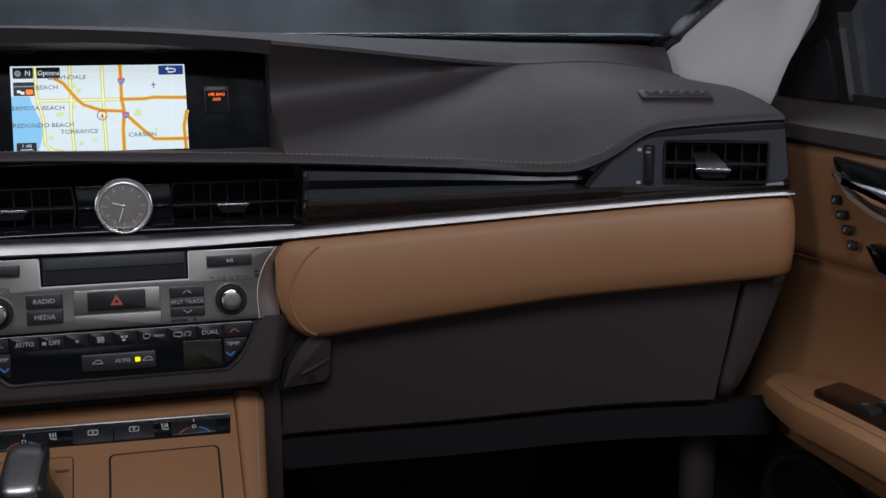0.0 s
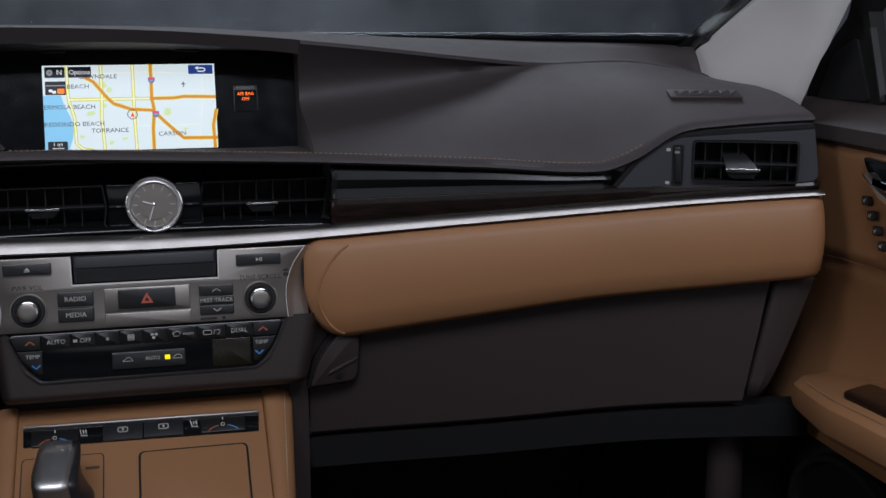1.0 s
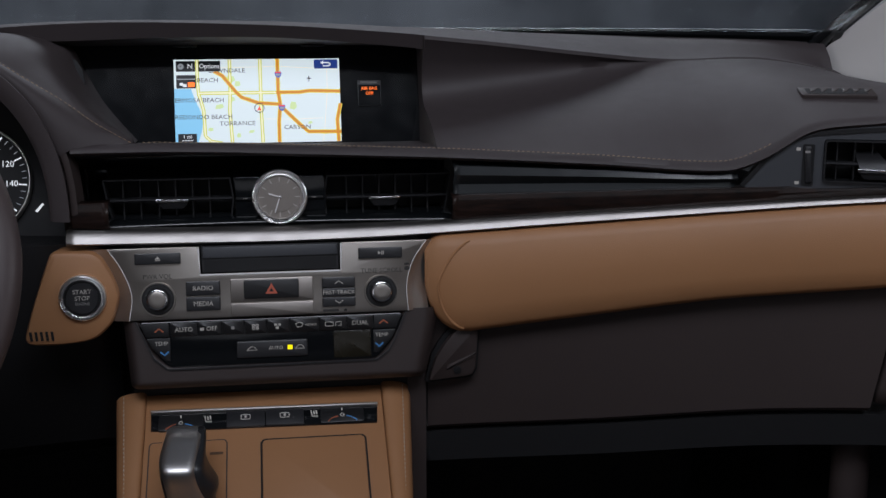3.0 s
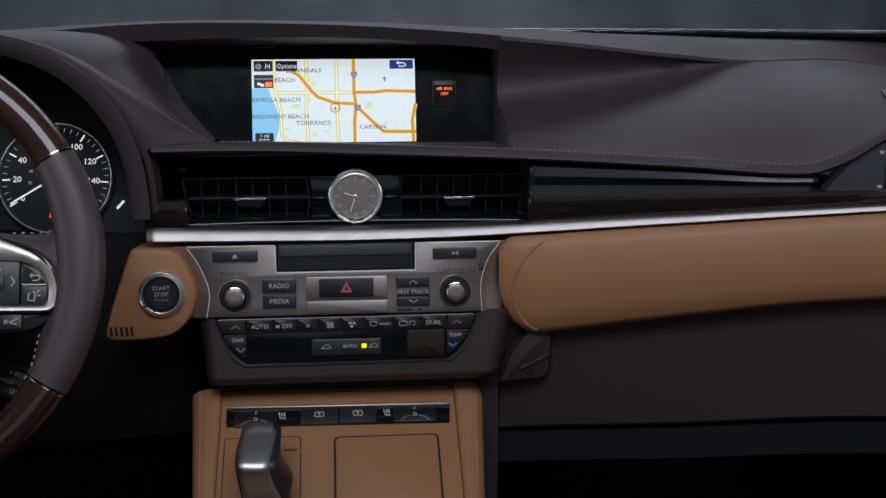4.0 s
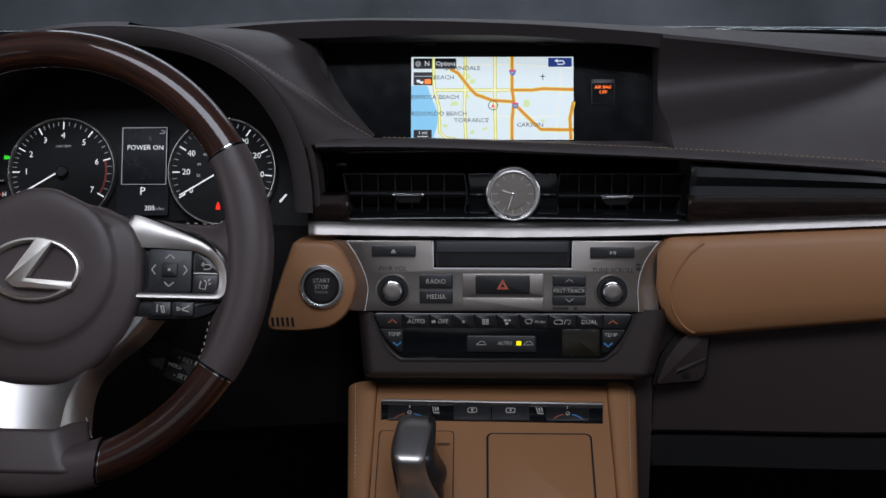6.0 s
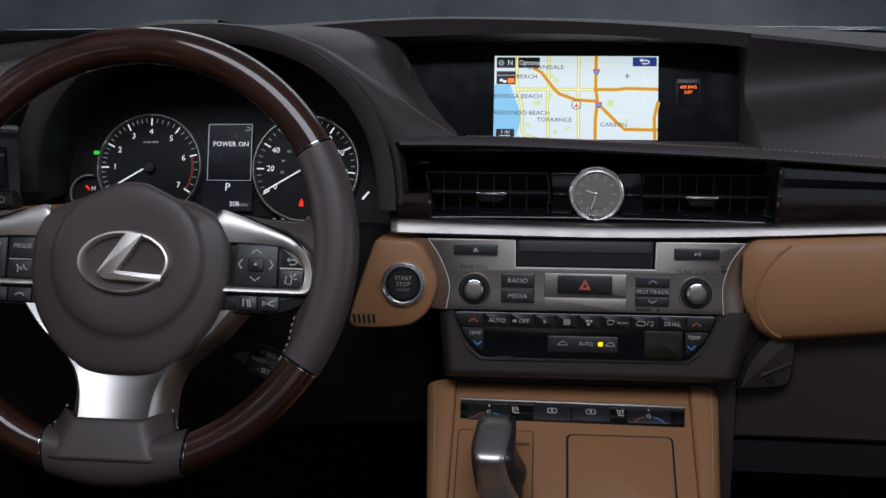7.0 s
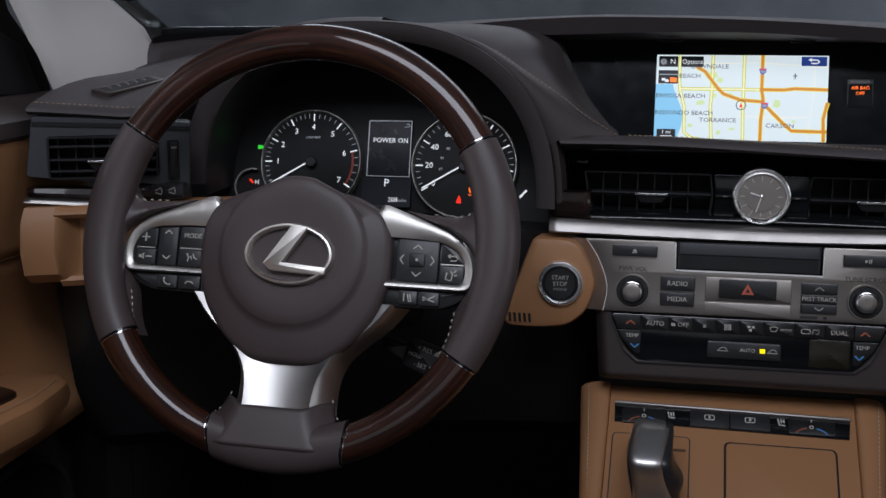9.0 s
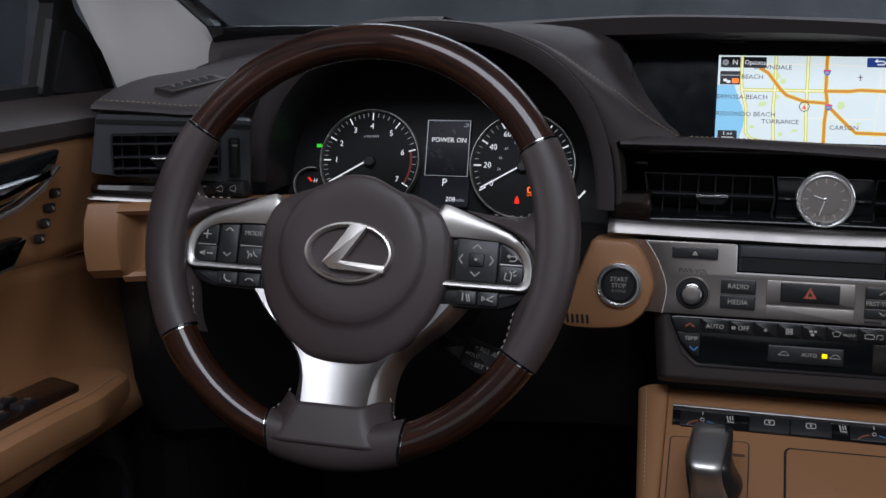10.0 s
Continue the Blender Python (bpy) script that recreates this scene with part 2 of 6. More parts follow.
def prism(pts, z0, z1, bevel=0.0, bm=None, crown=0.0, at=None):
    """A plate with this outline from z0 up to z1, its upper edge rounded."""
    bm = bm or bmesh.new()
    if area2(pts) < 0:
        pts = pts[::-1]
    rings = [(pts, z0), (pts, z1 - bevel)]
    if bevel:
        rings += [(outline_inset(pts, bevel * 0.3), z1 - bevel * 0.3), (outline_inset(pts, bevel), z1)]
    m = at or Matrix()
    vs = [[bm.verts.new(m @ Vector((x, y, z))) for x, y in r] for r, z in rings]
    n = len(pts)
    for a, b in zip(vs, vs[1:]):
        for j in range(n):
            bm.faces.new((a[j], a[(j + 1) % n], b[(j + 1) % n], b[j]))
    bm.faces.new(vs[0][::-1])
    if crown:
        c = Vector((sum(p[0] for p in rings[-1][0]) / n, sum(p[1] for p in rings[-1][0]) / n, z1 + crown))
        cv = bm.verts.new(m @ c)
        for j in range(n):
            bm.faces.new((vs[-1][j], vs[-1][(j + 1) % n], cv))
    else:
        bm.faces.new(vs[-1])
    return bm


def rrect(x0, y0, x1, y1, r, n=4):
    pts = []
    for cx, cy, a0 in ((x1 - r, y1 - r, 0), (x0 + r, y1 - r, 90), (x0 + r, y0 + r, 180), (x1 - r, y0 + r, 270)):
        for i in range(n + 1):
            a = radians(a0 + 90 * i / n)
            pts.append((cx + r * math.cos(a), cy + r * math.sin(a)))
    return pts


def mm(pts, s=0.001):
    return [(x * s, y * s) for x, y in pts]


def rounded(pts, r, n=4):
    """A polygon with its corners rounded."""
    out = []
    k = len(pts)
    for i in range(k):
        p0, p1, p2 = (Vector(pts[j % k]) for j in (i - 1, i, i + 1))
        a, b = p0 - p1, p2 - p1
        d = min(r, a.length * 0.45, b.length * 0.45)
        s, e = p1 + a.normalized() * d, p1 + b.normalized() * d
        for j in range(n + 1):
            u = j / n
            q = s * (1 - u) ** 2 + p1 * 2 * u * (1 - u) + e * u * u
            out.append((q.x, q.y))
    return out


def ring(r0, r1, z0, z1, n=48, bm=None, cx=0.0, cy=0.0, ry=1.0, soft=0.3):
    """A ring with a rounded section between the radii r0 and r1."""
    rows = []
    h, w = (z1 - z0), (r1 - r0)
    sec = [(0, 0), (0, 1 - soft), (soft, 1), (1 - soft, 1), (1, 1 - soft), (1, 0)]
    for i in range(n):
        a = 2 * math.pi * i / n
        rows.append([(cx + (r0 + w * s) * math.cos(a), cy + (r0 * 1 + w * s) * ry * math.sin(a), z0 + h * t) for s, t in sec])
    return loft(rows, closed_v=True, closed_u=True, bm=bm)


def lathe(profile, n=32, bm=None, at=None):
    """Turns a profile of (radius, height) about z, closed at both ends."""
    m = at or Matrix()
    rows = [[m @ Vector((r * math.cos(2 * math.pi * i / n), r * math.sin(2 * math.pi * i / n), z)) for i in range(n)] for r, z in profile]
    return loft(rows, closed_v=True, cap=True, bm=bm)


def sweep(path, section, up=Vector((0, 0, 1)), cap=True, bm=None):
    """Carries a section (across, up) along a path; section may be a function of 0..1."""
    rows = []
    n = len(path)
    for i, p in enumerate(path):
        p = Vector(p)
        t = (Vector(path[min(n - 1, i + 1)]) - Vector(path[max(0, i - 1)])).normalized()
        side = t.cross(up).normalized()
        v = side.cross(t)
        sec = section(i / (n - 1)) if callable(section) else section
        rows.append([p + side * a + v * b for a, b in sec])
    return loft(rows, closed_v=True, cap=cap, bm=bm)


def oval(a, b, n=10, p=2.0):
    out = []
    for i in range(n):
        c, s = math.cos(2 * math.pi * i / n), math.sin(2 * math.pi * i / n)
        out.append((a * math.copysign(abs(c) ** (2 / p), c), b * math.copysign(abs(s) ** (2 / p), s)))
    return out


def words(text, size, x, y, z, parent, mat, name="lettering", align="CENTER", slant=0.0, turn=0.0, wide=1.0, depth=0.0001):
    """Raised print of the given letter height, lying in the parent's plane."""
    cu = bpy.data.curves.new(name, "FONT")
    cu.body, cu.size, cu.align_x, cu.align_y, cu.extrude, cu.shear, cu.resolution_u = text, size * 1.42, align, "CENTER", depth, slant, 2
    tmp = bpy.data.objects.new(name, cu)
    scene.collection.objects.link(tmp)
    me = bpy.data.meshes.new_from_object(tmp.evaluated_get(bpy.context.evaluated_depsgraph_get()))
    bpy.data.objects.remove(tmp)
    bpy.data.curves.remove(cu)
    me.name = name
    me.materials.clear()
    me.materials.append(mat)
    me.transform(Matrix.Translation((x, y, z)) @ Matrix.Rotation(radians(turn), 4, "Z") @ Matrix.Diagonal((wide, 1, 1, 1)))
    ob = new(name, me)
    ob.parent = parent
    return ob


def bar(x0, y0, x1, y1, width, z0, z1, bm=None):
    """A straight flat bar from one point to another."""
    d = Vector((x1 - x0, y1 - y0)).normalized() * (width / 2)
    nx, ny = -d.y, d.x
    return prism([(x0 + nx, y0 + ny), (x0 - nx, y0 - ny), (x1 - nx, y1 - ny), (x1 + nx, y1 + ny)], z0, z1, bm=bm)


def strip_path(pts, width, z0, z1, bm=None):
    """A flat ribbon along a bent line."""
    bm = bm or bmesh.new()
    left, right = [], []
    n = len(pts)
    for i in range(n):
        a, b = Vector(pts[max(0, i - 1)]), Vector(pts[min(n - 1, i + 1)])
        d = (b - a).normalized() * width / 2
        left.append((pts[i][0] - d.y, pts[i][1] + d.x))
        right.append((pts[i][0] + d.y, pts[i][1] - d.x))
    return prism(left + right[::-1], z0, z1, bm=bm)


def stitches(path, up, length=0.0032, gap=0.0018, r=0.0005, bm=None, lift=0.0004):
    """Short threads along a path."""
    bm = bm or bmesh.new()
    pts = [Vector(p) for p in path]
    pos, at = 0.0, 0.0
    for a, b in zip(pts, pts[1:]):
        seg = (b - a).length
        d = (b - a).normalized()
        side = d.cross(Vector(up)).normalized()
        v = side.cross(d)
        while at < pos + seg:
            s = a + d * (at - pos) + v * lift
            rows = [[s + d * (length * u) + side * (c * k * r) + v * (e * k * r + (0.0003 if 0.2 < u < 0.8 else 0)) for c, e in ((1, 0), (0, 1), (-1, 0), (0, -1))]
                    for u, k in ((0, 0.5), (0.3, 1), (0.7, 1), (1, 0.5))]
            loft(rows, closed_v=True, cap=True, bm=bm)
            at += length + gap
        pos += seg
    return bm


def holed(out, hole, z0, z1, bevel=0.001, n=120):
    """A plate with an opening, both outlines seen from the opening's middle."""
    cx, cy = sum(p[0] for p in hole) / len(hole), sum(p[1] for p in hole) / len(hole)

    def reach(pts, a):
        dx, dy = math.cos(a), math.sin(a)
        best = 0.0
        for i in range(len(pts)):
            (ax, ay), (bx, by) = pts[i - 1], pts[i]
            ex, ey = bx - ax, by - ay
            det = dx * -ey + dy * ex
            if abs(det) < 1e-12:
                continue
            rx, ry = ax - cx, ay - cy
            t = (rx * -ey + ry * ex) / det
            w = (dx * ry - dy * rx) / det
            if t > 0 and -1e-6 <= w <= 1 + 1e-6:
                best = max(best, t)
        return best
    angles = sorted([2 * math.pi * i / n for i in range(n)] + [math.atan2(p[1] - cy, p[0] - cx) % (2 * math.pi) for p in out[::3] + hole[::3]])
    rows = []
    for a in angles:
        c, s_ = math.cos(a), math.sin(a)
        ro, rh = reach(out, a), reach(hole, a)
        rows.append([(cx + r * c, cy + r * s_, z) for r, z in ((ro, z0), (ro, z1 - bevel), (ro - bevel, z1), (rh + bevel, z1), (rh, z1 - bevel), (rh, z0))])
    return loft(rows, closed_u=True, closed_v=True)

# ---- the studio round the car ----


def box(x0, y0, z0, x1, y1, z1, bm=None):
    return prism([(x0, y0), (x1, y0), (x1, y1), (x0, y1)], z0, z1, bm=bm)


setting("studio_floor", box(-5, -5, -0.42, 5, 6, -0.3), STUDIO, "dark grey painted studio floor", "floor")
setting("wall_north", box(-5, 5.0, -0.3, 5, 5.1, 4.5), CANVAS, "cloudy grey painted studio canvas wall", "wall")
setting("wall_south", box(-5, -5.1, -0.3, 5, -5, 4.5), STUDIO, "dark grey studio wall", "wall")
setting("wall_east", box(5, -5, -0.3, 5.1, 5, 4.5), STUDIO, "dark grey studio wall", "wall")
setting("wall_west", box(-5.1, -5, -0.3, -5, 5, 4.5), STUDIO, "dark grey studio wall", "wall")
setting("ceiling", box(-5.1, -5.1, 4.5, 5.1, 5.1, 4.6), STUDIO, "dark studio ceiling", "ceiling")

# ---- car shell ----
setting("floor", box(-0.78, -1.9, -0.02, 0.78, 0.55, 0.0), CARPET, "black car carpet on the footwell floor", "floor")
setting("firewall", box(-0.78, 0.45, 0.0, 0.78, 0.47, 0.93), CARPET, "black carpeted footwell bulkhead", "wall")


def front(x):
    """How far back the dashboard's front stands."""
    return -0.035 - 0.36 * (x + 0.01) ** 2


edge_z = spline([(-0.3, 0.853), (-0.1, 0.852), (0.06, 0.846), (0.18, 0.842), (0.33, 0.836), (0.445, 0.832), (0.48, 0.845),
                 (0.518, 0.871), (0.56, 0.879), (0.634, 0.886), (0.67, 0.888)])
valley = spline([(0.16, 0.105, 0.885), (0.3, 0.1, 0.905), (0.455, 0.088, 0.927), (0.55, 0.05, 0.929), (0.62, 0.02, 0.917), (0.67, 0.0, 0.899)])
ridge = spline([(0.16, 0.06, 0.962), (0.25, 0.066, 0.953), (0.355, 0.078, 0.941), (0.455, 0.093, 0.932), (0.55, 0.075, 0.934), (0.62, 0.05, 0.922), (0.67, 0.03, 0.905)])
brow_z = spline([(-0.4, 0.958), (-0.3, 0.968), (-0.219, 0.974), (-0.131, 0.976), (0.018, 0.972), (0.139, 0.964), (0.2, 0.958)])
rim_z = spline([(-0.4, 0.955), (-0.3, 0.958), (-0.214, 0.957), (-0.102, 0.960), (0.018, 0.959), (0.154, 0.948), (0.2, 0.94)])
back_z = spline([(-0.4, 0.962), (0.0, 0.963), (0.2, 0.961), (0.47, 0.954), (0.6, 0.951), (0.67, 0.944)])


def back_y(x):
    return 0.30 - 0.52 * x * x


def dash_section(x, level=False):
    """The upper dashboard cut across at x, from the lip to the windscreen."""
    f, e = front(x), edge_z(max(x, 0.565) if level else x)
    s = Vector((x, f + 0.010, e + 0.009))
    pts = [Vector((x, f + 0.030, e - 0.001)), Vector((x, f + 0.004, e - 0.001)), Vector((x, f, e + 0.002)), Vector((x, f + 0.001, e + 0.005)), s]
    if x > 0.169:
        v, r = Vector((x, *valley(x))), Vector((x, *ridge(x)))
        mid = (s + v) / 2 + Vector((0, -0.012, 0.016))
        q = s * 0.16 + mid * 0.48 + v * 0.36
        e2 = v.lerp(r, 0.62)
        pts += [s * (1 - u) ** 2 + mid * 2 * u * (1 - u) + v * u * u for u in (0.2, 0.4)]
        pts += [q * (1 - u) ** 2 + v * 2 * u * (1 - u) + e2 * u * u for u in (0, 0.2, 0.4, 0.6, 0.8, 1)]
        pts += [r - Vector((0, 0.001, 0.004)), r]
        k = Vector((0, 0.02, 0.003))
    else:
        v = Vector((x, 0.135, 0.842))
        m = Vector((x, 0.055, 0.846))
        pts += [s.lerp(m, u) + Vector((0, 0, 0.003 * math.sin(math.pi * u))) for u in (0.15, 0.35, 0.55, 0.75, 0.9)] + [m]
        b = Vector((x, 0.062, brow_z(x)))
        pts += [v, Vector((x, 0.138, 0.948)), Vector((x, 0.068, rim_z(x))), b]
        k = Vector((0, 0.02, 0.002))
    top = pts[-1] + k
    end = Vector((x, back_y(x), back_z(x)))
    return pts + [top, top.lerp(end, 0.33) + Vector((0, 0, 0.004)), top.lerp(end, 0.66) + Vector((0, 0, 0.004)), end, end + Vector((0, 0.05, -0.06))]


dash = thing("dashboard", Matrix(), "dark brown soft vinyl dashboard top with stitched lip and display hood", "dashboard")
cols = steps(-0.186, 0.15, 34) + [0.158, 0.164, 0.168, 0.1695, 0.172, 0.176, 0.182, 0.19] + steps(0.2, 0.636, 60)
part("upper_pad", loft([dash_section(x) for x in cols]), BROWN, dash, sharp=48)
part("brow", loft([dash_section(x)[11:] for x in steps(-0.39, -0.186, 18)]), BROWN, dash, sharp=48)


def mirrored(p):
    return Vector((-0.026 - p[0] * 1.02, p[1], p[2] + 0.002))


part("side_pad", loft([[mirrored(p) for p in dash_section(x, True)] for x in steps(0.53, 0.640, 30)]), BROWN, dash, sharp=48)

# visor over the instruments
VX, VZ, VR, VH = -0.385, 0.79, 0.197, 0.183


def arch(u, rx, rz, y, p=2.4):
    """A hood-shaped arch, u from 0 (passenger side) to 1."""
    a = math.pi * u
    c, s = math.cos(a), math.sin(a)
    return Vector((VX + rx * math.copysign(abs(c) ** (2 / p), c), y, VZ + rz * abs(s) ** (2 / p)))


seam = spline([(0.0, -0.132, 0.861), (0.17, -0.165, 0.881), (0.33, -0.191, 0.901), (0.52, -0.229, 0.926), (0.68, -0.26, 0.945), (0.85, -0.313, 0.960), (1.0, -0.39, 0.967)])
hollow = spline([(0.0, -0.139, 0.850), (0.17, -0.158, 0.871), (0.33, -0.175, 0.893), (0.52, -0.193, 0.925), (0.68, -0.208, 0.951), (0.85, -0.262, 0.966), (1.0, -0.39, 0.962)])


def visor_edge(k):
    """The visor's front edge on the passenger side, k from the foot (0) to the crown (1)."""
    return arch(0.092 + 0.388 * k, VR, VH, -0.055 + 0.012 * (1 - k))


rows = []
for k in steps(0, 1, 40):
    c = visor_edge(k)
    b = Vector((seam(k)[0], -0.022, seam(k)[1]))
    a = Vector((hollow(k)[0], 0.066, hollow(k)[1]))
    back = Vector((a.x - 0.02, 0.17, a.z - 0.002))
    rows.append([c + Vector((-0.004, 0.02, -0.004)), c + Vector((-0.003, 0.001, -0.002)), c, c.lerp(b, 0.2) + Vector((0, -0.003, 0.003)), c.lerp(b, 0.6) + Vector((0, -0.001, 0.003)), b,
                 b + Vector((0.001, 0.003, -0.0015)), b + Vector((0.002, 0.006, 0.001)), b.lerp(a, 0.35) + Vector((0, 0, 0.006)), b.lerp(a, 0.7) + Vector((0, 0, 0.004)), a, a + Vector((0.0, 0.05, 0.0))] + [back])
part("visor_flank", loft(rows), BROWN, dash, sharp=60)
rows = []
for u in steps(0.0, 0.1, 8):
    c = arch(u, VR, VH, -0.043)
    rows.append([c + Vector((-0.006, 0.03, 0)), c + Vector((-0.002, 0.001, 0)), c, c + Vector((0.005, 0.001, 0)), c + Vector((0.007, 0.03, 0))])
part("visor_foot", loft(rows), BROWN_HARD, dash, sharp=60)
rows = []
for u in steps(0.48, 0.985, 36):
    c = arch(u, VR, VH, -0.055)
    k = (u - 0.48) / 0.5
    b = arch(u, VR + 0.008, VH + 0.006 - 0.004, -0.022)
    end = Vector((b.x - 0.02 * k, 0.24 - 0.1 * k, min(b.z, 0.958) - 0.002))
    rows.append([c + Vector((0.003 * k, 0.02, -0.004)), c + Vector((0.003 * k, 0.001, -0.002)), c, c.lerp(b, 0.5) + Vector((0, -0.002, 0.003)), b, b.lerp(end, 0.3), b.lerp(end, 0.65), end])
part("visor_hood", loft(rows), BROWN, dash, sharp=60)
rows = []
for u in steps(0.0, 1.0, 60):
    c = arch(u, VR - 0.019, VH - 0.017, -0.041)
    rows.append([c, arch(u, VR - 0.020, VH - 0.022, 0.0), arch(u, VR - 0.022, VH - 0.032, 0.055)])
part("visor_lining", loft(rows), BLACK, dash, "black lining inside the instrument hood")
rows = []
for u in steps(0.0, 0.985, 70):
    a, b = arch(u, VR - 0.001, VH - 0.001, -0.0545), arch(u, VR - 0.020, VH - 0.018, -0.048)
    rows.append([a + Vector((0, 0.004, 0)), a, a.lerp(b, 0.3) + Vector((0, -0.002, 0)), a.lerp(b, 0.75) + Vector((0, -0.0015, 0)), b, b + Vector((0, 0.008, 0.001))])
part("visor_lip", loft(rows), BROWN, dash, "dark brown lip of the instrument hood", sharp=60)
part("deck", box(-0.66, 0.10, 0.940, -0.22, 0.235, 0.948), BROWN, dash)
seam_path = [(x, front(x) + 0.0095, edge_z(x) + 0.0095) for x in steps(-0.12, 0.487, 90)]
part("stitching", stitches(seam_path, (0, -0.3, 1)), THREAD, dash, "beige thread along the lip")
seam_path = [Vector((seam(k)[0], -0.0225, seam(k)[1] + 0.0005)) for k in steps(0, 1, 60)]
part("visor_stitching", stitches(seam_path, (0, -0.7, 0.7)), THREAD, dash, "beige thread along the visor")
seam_path = [mirrored((x, front(x) + 0.0095, edge_z(max(x, 0.565)) + 0.0095)) for x in steps(0.53, 0.638, 20)]
part("side_stitching", stitches(seam_path, (0, -0.3, 1)), THREAD, dash)

# ---- windscreen, pillars ----
rows = [[((0.652 + 0.24 * d) * s - 0.013, back_y((0.652 + 0.24 * d) * s) + 0.02 - d * 0.45, 0.945 + d * 0.42) for d in steps(0.046, 1.1, 6)] for s in steps(-1, 1, 40)]
ws = setting("windshield", loft(rows), GLASS, "clear laminated windscreen above the dashboard", "windscreen")
thick(ws, 0.005)
ws.visible_shadow = False
rows = [[(x, back_y(x) + 0.02 - d * 0.45, 0.945 + d * 0.42) for d in (0, 0.045)] for x in steps(-0.675, 0.655, 40)]
thick(setting("windshield_frit", loft(rows), GLOSS, "black ceramic band along the foot of the windscreen", "trim"), 0.002)


def pillar(sign, shift):
    """Pale fabric-covered pillar beside the windscreen, leaning back as it rises."""
    side = "right" if sign > 0 else "left"
    # across the pillar from the windscreen to the door: place at the foot, and the way it goes for each metre up
    rails = [((0.643, 0.100, 0.943), (0.70, -1.0)), ((0.644, 0.092, 0.938), (0.74, -0.95)), ((0.656, 0.050, 0.930), (0.60, -0.74)), ((0.672, 0.0, 0.912), (0.42, -0.58)), ((0.674, -0.040, 0.902), (0.26, -0.52)),
             ((0.664, -0.085, 0.898), (0.12, -0.52)), ((0.655, -0.115, 0.896), (0.05, -0.60)), ((0.656, -0.122, 0.895), (0.05, -0.60)), ((0.668, -0.090, 0.895), (0.05, -0.60)), ((0.725, 0.02, 0.90), (0.2, -0.6))]
    rows = []
    for u in [-0.10, -0.05] + steps(0.0, 0.12, 10) + steps(0.15, 0.45, 6):
        row = []
        for k, ((x, y, z), (dx, dy)) in enumerate(rails):
            bend = 0.05 * max(0.0, 0.035 - u) if k < 2 else (0.22 * max(0.0, u - 0.05) if 4 < k < 9 else 0.0)
            row.append((sign * (x + dx * u - (0.18 * max(0.0, u - 0.06) if k < 9 else 0.0) + bend) + shift, y + dy * u, z + u))
        rows.append(row)
    ob = setting("pillar_" + side, loft(rows, closed_v=True, cap=True), FABRIC, "pale grey fabric-covered windscreen pillar", "pillar", sharp=50)
    band = [[(sign * (rails[0][0][0] + 0.70 * u - 0.18 * max(0.0, u - 0.06) + 0.05 * max(0.0, 0.035 - u) + k) + shift, rails[0][0][1] - u + 0.006, rails[0][0][2] + u) for k in (-0.026 - 0.05 * max(0.0, 0.06 - u), 0.004)] for u in steps(-0.03, 0.12, 12) + steps(0.15, 0.45, 6)]
    thick(setting("pillar_seal_" + side, loft(band), GLOSS, "black rubber seal along the windscreen edge", "trim"), 0.004)
    return ob


pillar(1, 0.0)
pillar(-1, -0.026)

# ---- doors ----


